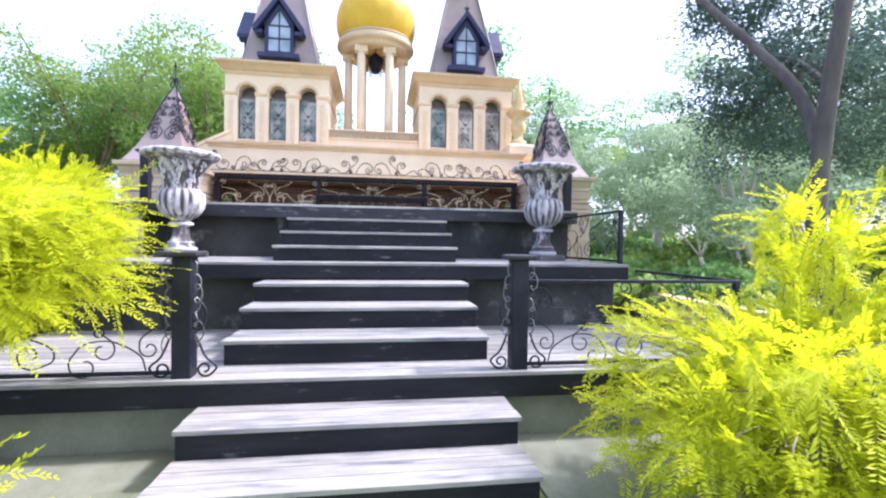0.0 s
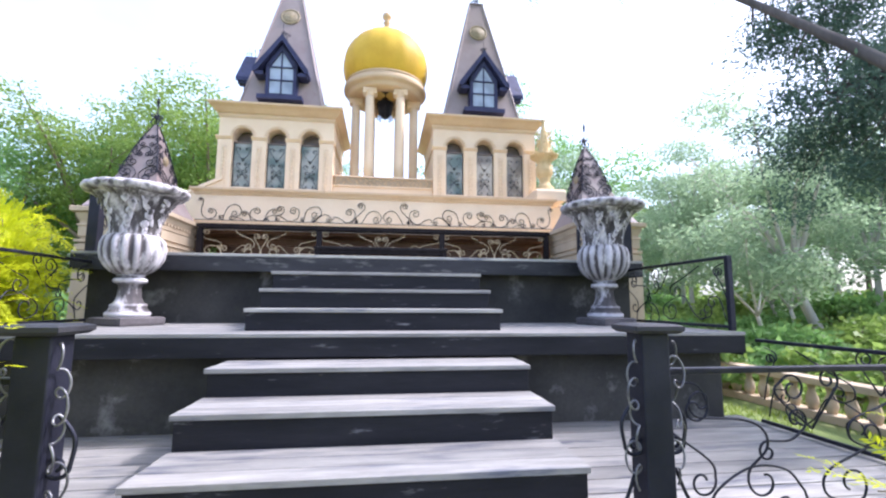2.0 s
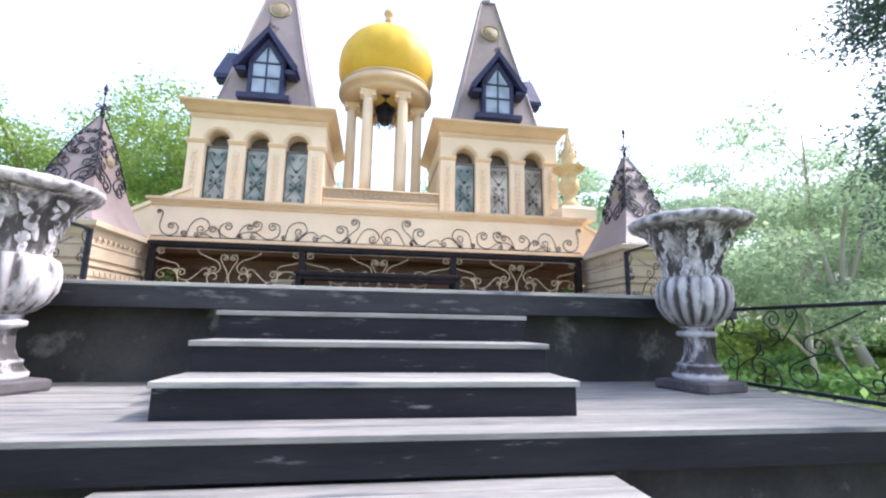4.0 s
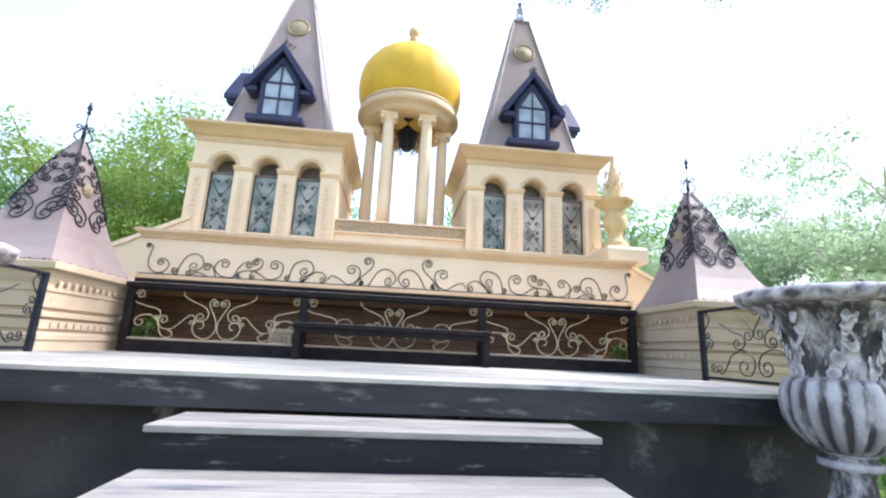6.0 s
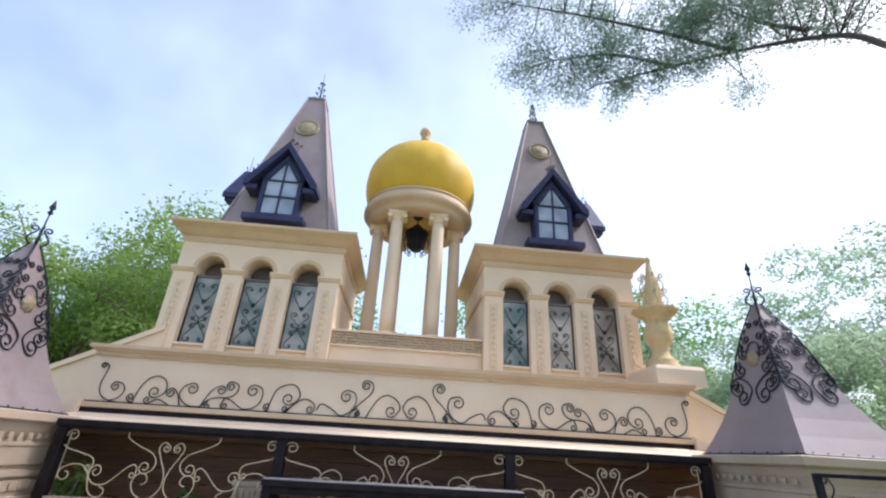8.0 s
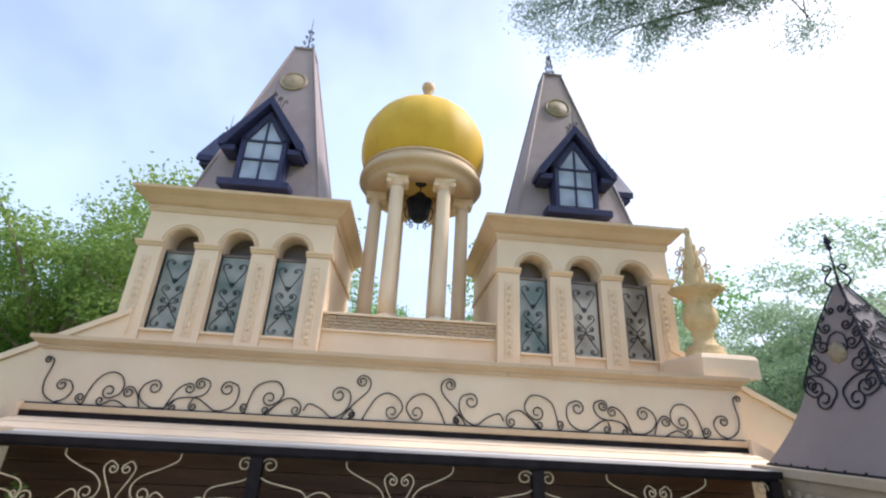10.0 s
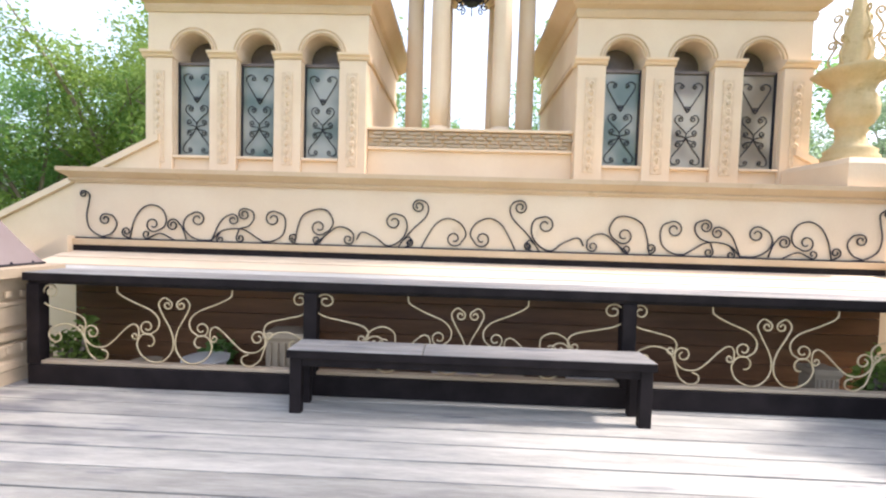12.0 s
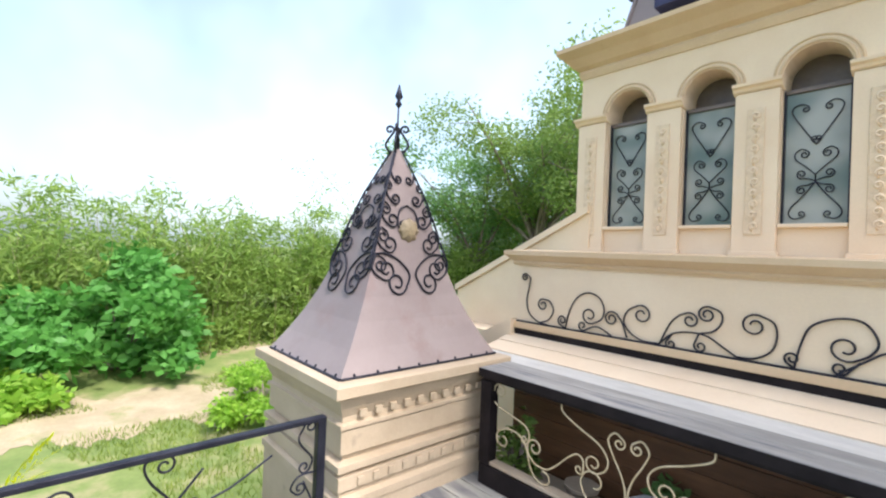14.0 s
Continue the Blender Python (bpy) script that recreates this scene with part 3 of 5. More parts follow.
# ---------------------------------------------------------------- urns
def urn(x, y, z, turn):
    t = thing("garden_urn", (x, y, z), "large weathered concrete urn with white wash and gadrooned belly", "urn", "pair of urns")
    t.rotation_euler = (0, 0, turn)
    part("plinth", square_profile([(0.235, 0.235, 0), (0.245, 0.245, 0.02), (0.245, 0.245, 0.075), (0.22, 0.22, 0.09)]), URN_DARK, t, "grimy dark plinth")
    foot = [(0.205, 0.09), (0.21, 0.13), (0.185, 0.155), (0.165, 0.19), (0.17, 0.215), (0.13, 0.24), (0.108, 0.30), (0.10, 0.40), (0.107, 0.43), (0.155, 0.455), (0.155, 0.485), (0.12, 0.505), (0.135, 0.53)]
    part("foot", lathe(foot, 40, lambda a, i: 1 + (0.035 * math.cos(10 * a) if 4 < i < 9 else 0.0) + 0.03 * noise.noise(Vector((5 * math.cos(a), 5 * math.sin(a), i)))), URN, t, smooth=True)
    bel = [(0.125, 0.53), (0.185, 0.56), (0.245, 0.62), (0.285, 0.70), (0.298, 0.78), (0.294, 0.86), (0.272, 0.92), (0.235, 0.95)]
    part("belly", lathe(bel, 126, lambda a, i: 1 + (0.15 if 0 < i < 7 else 0.03) * (abs(math.cos(9 * a)) ** 0.6 - 0.75) + 0.02 * noise.noise(Vector((6 * math.cos(a), 6 * math.sin(a), i * 0.7)))), URN, t, smooth=True)
    neck = [(0.235, 0.945), (0.225, 0.97), (0.22, 1.0), (0.222, 1.04), (0.227, 1.08), (0.235, 1.12), (0.248, 1.16), (0.265, 1.20), (0.285, 1.24), (0.31, 1.28), (0.335, 1.32), (0.37, 1.36), (0.42, 1.40)]
    part("neck", lathe(neck, 144, lambda a, i: 1 + 0.09 * noise.noise(Vector((4 * math.cos(a), 4 * math.sin(a), i * 0.35))) + 0.085 * abs(noise.noise(Vector((9 * math.cos(a), 9 * math.sin(a), i * 0.45))))), URN, t, smooth=True)
    rim = [(0.40, 1.375), (0.45, 1.385), (0.475, 1.40), (0.488, 1.42), (0.492, 1.44), (0.485, 1.46), (0.455, 1.475), (0.41, 1.465), (0.35, 1.40), (0.26, 1.25), (0.1, 1.2)]
    part("rim", lathe(rim, 144, lambda a, i: 1 + (0.016 * math.cos(22 * a) + 0.045 * noise.noise(Vector((5 * math.cos(a), 5 * math.sin(a), 7 + 0.5 * i))) + 0.025 * noise.noise(Vector((14 * math.cos(a), 14 * math.sin(a), i * 0.8)))) if i < 8 else 1.0), URN, t, smooth=True)
    # carved leaves on the neck
    wob = random.Random(int(turn * 100))
    for k in range(9):
        a = k * 2 * math.pi / 9 + wob.uniform(0.1, 0.4)
        bm = bmesh.new()
        for j in range(9):
            u = j / 8
            r_, an = 0.226 + 0.115 * u * u, a + 0.20 * math.sin(4.2 * u + k) + wob.uniform(-0.10, 0.10)
            bmesh.ops.create_icosphere(bm, subdivisions=2, radius=1.0, matrix=pose(r_ * math.cos(an), r_ * math.sin(an), 0.985 + 0.33 * u, 0, 0, math.degrees(an)) @ Matrix.Rotation(wob.uniform(-0.9, 0.9), 4, "X") @ Matrix.Diagonal((0.009, wob.uniform(0.020, 0.042), wob.uniform(0.035, 0.065), 1)))
        for v in bm.verts:
            v.co *= 1 + 0.03 * noise.noise(v.co * 25)
        part("leaf_relief", bm, URN, t, smooth=True)
    return t


urn(2.72, 6.99, D2, 0.3)
urn(-2.62, 6.99, D2, 1.1)


# ---------------------------------------------------------------- back railing with its shelf, and the bench
XR = 3.32
back = thing("back_railing", (0, 10.42, D3), "dark steel railing with cream-gold heart scrolls and a plank shelf", "railing")
part("bottom_beam", box(-XR, XR, -0.05, 0.05, 0.0, 0.15, 0.006), FRAME, back)
part("sill", box(-XR + 0.05, XR - 0.05, -0.03, 0.05, 0.152, 0.178, 0.005), PALE_STONE, back, "cream sill strip")
part("top_beam", box(-XR, XR, -0.035, 0.035, 0.765, 0.818, 0.005), FRAME, back)
for x in (-XR + 0.04, -1.165, 1.165, XR - 0.04):
    part("post", box(x - 0.05, x + 0.05, -0.045, 0.045, 0.151, 0.764, 0.005), FRAME, back)
for k in range(2):
    part("shelf_board", box(-XR - 0.02, XR + 0.02, -0.05 + k * 0.17, 0.112 + k * 0.17, 0.82, 0.852, 0.004), PLANK, back)
part("nosing", box(-XR - 0.02, XR + 0.02, -0.064, -0.052, 0.79, 0.850, 0.003), FRAME, back)


def heart_panel(middle):
    """Half of a heart panel, mirrored: u from the panel's middle, v from its sill; the middle panel turns its side arches inwards."""
    half = [
        scroll([(0.03, 0.475), (0.08, 0.50), (0.12, 0.45), (0.09, 0.37), (0.035, 0.27), (0.008, 0.18), (0.02, 0.09), (0.08, 0.02), (0.16, 0.005), (0.25, 0.05), (0.29, 0.13), (0.275, 0.185)], 0.075, 0.75, 0.036, 1.2),
        scroll([(0.445, 0.575), (0.43, 0.52), (0.32, 0.46), (0.18, 0.40), (0.12, 0.33), (0.13, 0.26), (0.18, 0.22)], 0.058, 1.25),
        scroll([(0.275, 0.20), (0.28, 0.265), (0.32, 0.29), (0.38, 0.25), (0.47, 0.16), (0.54, 0.11), (0.63, 0.11), (0.69, 0.16), (0.70, 0.215)], 0.058, 1.25, 0.03, 1.1),
        scroll([(0.57, 0.09), (0.525, 0.07), (0.52, 0.03), (0.55, 0.005), (0.60, 0.005), (0.66, 0.05), (0.69, 0.13), (0.72, 0.21)] + ([] if middle else [(0.78, 0.26), (0.87, 0.27), (0.95, 0.24)]), 0.065, 0.0 if middle else -1.0),
        scroll([(0.70, 0.235), (0.69, 0.29), (0.73, 0.34), (0.86, 0.375), (0.96, 0.40), (1.01, 0.43)], 0.0, 0.0, 0.03, 1.2),
        scroll([(1.03, 0.47), (1.01, 0.54)], 0.055, 1.3),
    ]
    if middle:
        half.append(scroll([(0.72, 0.21), (0.68, 0.30), (0.60, 0.34), (0.53, 0.30), (0.52, 0.22)], 0.06, 0.9))
        half = [[Vector((p[0] + max(0.0, p[0] - 0.45) * 0.2, p[1])) for p in ln] for ln in half]
    return half + [mirror(ln) for ln in half]


for cx in (-2.215, 0.0, 2.215):
    iron_on(heart_panel(cx == 0.0), lambda u, v, c=cx: (c + u, 0.0, v + 0.185), 0.0062, IRON_GOLD, back)

bench = thing("bench", (0, 0, D3), "long low bench with grey plank seat and black legs", "bench")
for k in range(2):
    for x0, x1 in ((-1.20, -0.303), (-0.297, 1.22)):
        part("seat_board", box(x0, x1, 10.03 + k * 0.145, 10.17 + k * 0.145, 0.405, 0.44, 0.005), PLANK, bench)
part("nosing", box(-1.20, 1.22, 10.016, 10.028, 0.385, 0.437, 0.003), FRAME, bench)
part("apron", box(-1.12, 1.14, 10.06, 10.085, 0.32, 0.404, 0.003), FRAME, bench)
part("apron", box(-1.12, 1.14, 10.26, 10.285, 0.32, 0.404, 0.003), FRAME, bench)
for x in (-1.15, 1.17):
    for y in (10.05, 10.235):
        part("leg", box(x - 0.04, x + 0.04, y, y + 0.06, 0, 0.404, 0.004), FRAME, bench)

# void behind the railing: brown boarded wall, low ledge with odd stones and plants
for i in range(11):
    z = 1.46 + i * 0.15
    o = part("wall_board", box(-3.72, 3.72, 11.26, 11.295, z, z + 0.146, 0.004), BROWN)
    tagged(o, "red-brown horizontal board under the parapet", kind="structure")
structure("floor_void", box(-3.75, 3.75, 10.64, 11.25, 1.95, 2.05), PALE_STONE, "cream ledge behind the railing")
for x0, w, h, dd, mm in ((-1.50, 0.34, 0.56, 0.28, PALE_STONE), (-0.02, 0.55, 0.34, 0.25, WHITE_PAINT), (0.35, 0.28, 0.26, 0.2, PALE_STONE), (1.05, 0.40, 0.24, 0.3, WHITE_PAINT), (-2.22, 0.38, 0.298, 0.3, WHITE_PAINT), (-2.75, 0.25, 0.25, 0.2, PALE_STONE), (2.9, 0.22, 0.42, 0.2, PALE_STONE)):
    t = thing("stone_block", (x0, 10.86, 2.05), "pale fluted stone block behind the railing", "stone")
    if h > 0.3:
        part("block", square_profile([(w * 0.5, dd * 0.5, 0), (w * 0.52, dd * 0.52, 0.04), (w * 0.44, dd * 0.44, 0.07), (w * 0.43, dd * 0.43, h - 0.07), (w * 0.5, dd * 0.5, h - 0.04), (w * 0.5, dd * 0.5, h)]), mm, t)
        for k in range(5):
            part("flute", box(-w * 0.38 + k * w * 0.17, -w * 0.28 + k * w * 0.17, -dd * 0.5, -dd * 0.42, 0.08, h - 0.08, 0.005), mm, t)
    else:
        part("block", lathe([(w * 0.5, 0), (w * 0.52, 0.03), (w * 0.44, 0.06), (w * 0.42, h - 0.05), (w * 0.5, h - 0.02), (w * 0.5, h)], 24, lambda a, i: 1 + 0.03 * math.cos(8 * a)), mm, t)

# ---------------------------------------------------------------- parapet and roof base
structure("wall_base", box(-3.75, 3.75, 11.30, 14.9, 0.0, 3.88), CREAM, "cream rendered base wall of the little palace")
structure("wall_base_foot", box(-3.78, 3.78, 11.272, 11.30, 3.255, 3.315, 0.004), CREAM_TRIM, "cream moulded foot strip of the parapet")
ledge = square_profile([(3.78, 1.82, 3.85), (3.80, 1.84, 3.875), (3.79, 1.83, 3.89), (3.86, 1.90, 3.945), (3.86, 1.90, 3.985), (3.70, 1.75, 4.0)], 0, 13.10)
structure("parapet_coping", ledge, CREAM_TRIM, "cream moulded coping")
# sloping cream eave between shelf and parapet
eave = structure("eave", box(-3.78, 3.78, 10.70, 11.258, 2.97, 3.028), BROWN, "pale sloping eave of three boards over a brown soffit")
for ya, za, yb_, zb in ((10.72, 3.06, 10.90, 3.10), (10.905, 3.108, 11.10, 3.15), (11.105, 3.158, 11.30, 3.20)):
    eb = bmesh.new()
    v = [eb.verts.new(p) for p in ((-3.80, ya, za), (3.80, ya, za), (3.80, yb_, zb), (-3.80, yb_, zb), (-3.80, ya, za - 0.03), (3.80, ya, za - 0.03), (3.80, yb_, zb - 0.03), (-3.80, yb_, zb - 0.03))]
    for f in ((0, 1, 2, 3), (7, 6, 5, 4), (0, 4, 5, 1), (1, 5, 6, 2), (2, 6, 7, 3), (3, 7, 4, 0)):
        eb.faces.new([v[k] for k in f])
    part("board", eb, CREAM if ya > 10.9 else PALE_BOARD, eave)
# black strip stands in for the darkness of the gap under the parapet
structure("eave_gap_trim", box(-3.76, 3.76, 11.28, 11.299, 3.198, 3.253), FRAME, "black strip painted as the dark gap under the parapet")
for s in (-1, 1):
    # raking wing walls that fall away from the towers
    wing = prism([(s * 3.60, 0.0), (s * 5.60, 0.0), (s * 5.60, 3.42), (s * 3.60, 4.43)], 12.28, 12.62)
    structure("wing_wall", wing, CREAM, "cream raking wing wall beside the tower")
    wc = prism([(s * 3.60, 4.432), (s * 5.62, 3.422), (s * 5.62, 3.50), (s * 3.60, 4.51)], 12.24, 12.66)
    structure("wing_coping", wc, CREAM, "cream raking coping")
    sl = prism([(s * 3.76, 3.03), (s * 4.25, 3.03), (s * 4.25, 3.10), (s * 3.76, 3.34)], 11.22, 12.2)
    structure("eave_return", sl, CREAM, "cream sloping eave return at the parapet end")
    structure("wall_side_low", box(min(s * 3.76, s * 5.5), max(s * 3.76, s * 5.5), 11.9, 12.27, 0, 3.03), CREAM, "cream side wall")

# frieze of black scrolls
frieze = thing("scroll_frieze", (0, 11.285, 3.325), "black wrought-iron scroll frieze on the cream parapet", "ironwork")
half = [
    scroll([(0.44, 0.0), (0.38, 0.12), (0.30, 0.24), (0.19, 0.29), (0.07, 0.24), (0.02, 0.14), (0.07, 0.05)], 0.075, 1.25),
    scroll([(0.66, 0.0), (0.62, 0.06), (0.53, 0.17), (0.41, 0.29), (0.38, 0.38), (0.41, 0.44), (0.46, 0.46)], 0.062, -1.5),
    scroll([(1.06, 0.06), (1.03, 0.12), (0.98, 0.13), (0.87, 0.08), (0.77, 0.01), (0.67, 0.04), (0.60, 0.12), (0.58, 0.21), (0.61, 0.29), (0.69, 0.32)], 0.078, -1.25),
    scroll([(0.62, 0.06), (0.57, 0.10), (0.53, 0.07)], 0.035, 1.2),
    scroll([(0.60, 0.0), (0.54, 0.02)], 0.030, -1.2),
    scroll([(1.47, 0.0), (1.35, 0.10), (1.26, 0.17), (1.17, 0.17), (1.10, 0.12), (1.09, 0.06)], 0.05, 1.25),
    scroll([(1.66, 0.0), (1.63, 0.16), (1.58, 0.28), (1.46, 0.34), (1.35, 0.33), (1.29, 0.23), (1.32, 0.15), (1.39, 0.10)], 0.075, 1.2),
    scroll([(1.36, 0.10), (1.42, 0.02)], 0.038, 1.25),
    scroll([(1.97, 0.01), (1.87, 0.02), (1.78, 0.08), (1.75, 0.18), (1.77, 0.27), (1.85, 0.31)], 0.075, -1.3),
    scroll([(1.66, 0.0), (1.70, 0.03)], 0.040, 1.25),
    scroll([(1.97, 0.01), (2.05, 0.06), (2.15, 0.12), (2.26, 0.13), (2.38, 0.10), (2.47, 0.01)]),
    scroll([(2.20, 0.13), (2.11, 0.16), (2.06, 0.23), (2.07, 0.30), (2.14, 0.33)], 0.058, -1.5),
    scroll([(2.20, 0.13), (2.23, 0.05)], 0.040, -1.25),
    scroll([(2.47, 0.01), (2.40, 0.17), (2.34, 0.24), (2.28, 0.27)], 0.055, 1.3),
    scroll([(2.38, 0.10), (2.42, 0.04)], 0.035, -1.2),
    scroll([(2.47, 0.01), (2.60, 0.01), (2.70, 0.06), (2.75, 0.14), (2.72, 0.23), (2.64, 0.28)], 0.072, 1.3),
    scroll([(2.72, 0.01), (2.76, 0.12), (2.81, 0.19)], 0.060, -1.5),
    scroll([(3.28, 0.0), (3.24, 0.17), (3.17, 0.29), (3.07, 0.34), (2.97, 0.31), (2.92, 0.22), (2.94, 0.13), (3.02, 0.08)], 0.072, 1.2),
    scroll([(2.84, 0.0), (2.98, 0.06), (3.10, 0.01)], 0.040, 1.1),
    scroll([(3.28, 0.0), (3.34, 0.03)], 0.045, 1.3),
    scroll([(3.56, 0.01), (3.46, 0.05), (3.41, 0.14), (3.45, 0.22), (3.52, 0.24)], 0.055, -1.3),
    scroll([(3.46, 0.0), (3.58, 0.02), (3.68, 0.09), (3.71, 0.21), (3.69, 0.33), (3.68, 0.42), (3.72, 0.46)], 0.035, -1.4),
]
iron_on(half + [mirror(ln) for ln in half], lambda u, v: (u if u > 0 else 0.978 * u, 0.0, v if u > 0 else 0.96 * v), 0.0066, IRON, frieze)
part("base_bar", box(-3.74, 3.74, -0.008, 0.008, -0.014, 0.004), IRON, frieze)

# ---------------------------------------------------------------- towers
def arch_wall(x0, x1, z0, z1, openings, y0, y1):
    """A wall with round-headed openings: (centre, half width, sill, spring)."""
    b = bmesh.new()

    def quad(p, q, r, t):
        b.faces.new([b.verts.new(v) for v in (p, q, r, t)])

    for y, flip in ((y0, False), (y1, True)):
        def rect(xa, xb, za, zb):
            c = [(xa, y, za), (xb, y, za), (xb, y, zb), (xa, y, zb)]
            quad(*(c[::-1] if flip else c))
        xs = x0
        for c, hw, sill, spring in openings:
            rect(xs, c - hw, z0, z1)
            rect(c - hw, c + hw, z0, sill)
            n = 14
            for k in range(n):
                a0, a1 = math.pi * (1 - k / n), math.pi * (1 - (k + 1) / n)
                p = [(c + hw * math.cos(a0), y, spring + hw * math.sin(a0)), (c + hw * math.cos(a1), y, spring + hw * math.sin(a1)), (c + hw * math.cos(a1), y, z1), (c + hw * math.cos(a0), y, z1)]
                quad(*(p[::-1] if flip else p))
            xs = c + hw
        rect(xs, x1, z0, z1)
    for c, hw, sill, spring in openings:
        n = 14
        line = [(c - hw, sill), (c - hw, spring)] + [(c + hw * math.cos(math.pi * (1 - k / n)), spring + hw * math.sin(math.pi * (1 - k / n))) for k in range(1, n)] + [(c + hw, spring), (c + hw, sill)]
        for (xa, za), (xb, zb) in zip(line, line[1:] + line[:1]):
            quad((xa, y0, za), (xb, y0, zb), (xb, y1, zb), (xa, y1, za))
    quad((x0, y0, z0), (x0, y0, z1), (x0, y1, z1), (x0, y1, z0))
    quad((x1, y0, z0), (x1, y1, z0), (x1, y1, z1), (x1, y0, z1))
    bmesh.ops.remove_doubles(b, verts=b.verts[:], dist=1e-5)
    bmesh.ops.recalc_face_normals(b, faces=b.faces[:])
    return b


def dormer(parent, m):
    """A gabled dormer with a pointed four-light window, facing -y of m."""
    def put(name, b, mat, par=parent, label=""):
        return part(name, moved(b, m), mat, par, label)
    body = put("dormer", prism([(-0.37, 0.20), (0.37, 0.20), (0.37, 1.02), (0.0, 1.62), (-0.37, 1.02)], 0.06, 0.75), NAVY, parent, "navy blue gabled dormer with a pointed window")
    for s in (-1, 1):
        rf = prism([(s * 0.0, 1.74), (s * 0.64, 0.86), (s * 0.64, 0.76), (s * 0.55, 0.78), (s * 0.0, 1.58)], -0.10, 0.85)
        put("roof_slope", rf, NAVY, body)
        put("eave_block", box(min(s * 0.40, s * 0.60), max(s * 0.40, s * 0.60), -0.06, 0.5, 0.70, 0.79, 0.006), NAVY, body)
    put("sill", box(-0.52, 0.52, -0.10, 0.30, 0.09, 0.20, 0.008), NAVY, body)
    for s in (-1, 1):
        put("pane", prism([(s * 0.015, 0.29), (s * 0.27, 0.29), (s * 0.27, 0.60), (s * 0.015, 0.60)], 0.045, 0.058), GLASS_PALE, body)
        put("pane", prism([(s * 0.015, 0.63), (s * 0.27, 0.63), (s * 0.27, 0.93), (s * 0.015, 0.93)], 0.045, 0.058), GLASS_PALE, body)
        put("pane", prism([(s * 0.015, 0.96), (s * 0.25, 0.96), (s * 0.015, 1.34)], 0.045, 0.058), GLASS_PALE, body)
        fr = prism([(s * 0.28, 0.22), (s * 0.35, 0.22), (s * 0.35, 1.0), (s * 0.28, 0.97)], 0.01, 0.058)
        put("jamb", fr, NAVY, body)
        put("gable_bar", prism([(s * 0.28, 0.93), (s * 0.345, 0.97), (0, 1.50), (0, 1.37)], 0.01, 0.058), NAVY, body)
    put("glazing_bar", box(-0.014, 0.014, 0.02, 0.058, 0.22, 1.40), NAVY, body)
    for z in (0.23, 0.60, 0.93):
        put("glazing_bar", box(-0.29, 0.29, 0.018, 0.057, z, z + 0.03), NAVY, body)
    tip = bmesh.new()
    for k in range(5):
        ln = scroll([(0, 1.70), (0.01 * k, 1.80 + 0.05 * k)], 0.035, 1.0 if k % 2 else -1.0)
        tube([(p[0], -0.05 + 0.1 * k, p[1] - 0.005 * k) for p in ln], 0.008, 4, bm=tip)
    tube([(0, 0.0, 1.70), (0, 0.0, 2.12)], 0.010, 5, 0.003, bm=tip)
    put("crest", tip, IRON, body)
    return body


def grille_lines(h):
    """Two hearts over one turned upside down, filling a window of height h."""
    k = h
    half = [
        scroll([(0.0, 0.61 * k), (0.08, 0.73 * k), (0.165, 0.87 * k), (0.16, 0.925 * k), (0.11, 0.945 * k), (0.065, 0.925 * k)], 0.027, 1.1),
        scroll([(0.0, 0.61 * k), (0.03, 0.645 * k)], 0.022, 1.1),
        scroll([(0.0, 0.37 * k), (0.07, 0.44 * k), (0.135, 0.50 * k), (0.14, 0.55 * k), (0.10, 0.58 * k), (0.06, 0.565 * k)], 0.032, 1.25),
        scroll([(0.0, 0.315 * k), (0.0, 0.37 * k)]),
        scroll([(0.0, 0.32 * k), (0.05, 0.34 * k), (0.10, 0.345 * k)], 0.034, 1.3),
        scroll([(0.0, 0.31 * k), (0.05, 0.29 * k), (0.10, 0.285 * k)], 0.034, -1.3),
        scroll([(0.0, 0.315 * k), (0.07, 0.215 * k), (0.16, 0.11 * k), (0.175, 0.055 * k), (0.14, 0.02 * k), (0.08, 0.03 * k)], 0.027, -1.1),
    ]
    return half + [mirror(ln) for ln in half]


TX, TY = 2.485, 13.50
HALF_W, FRONT = 1.295, 12.35


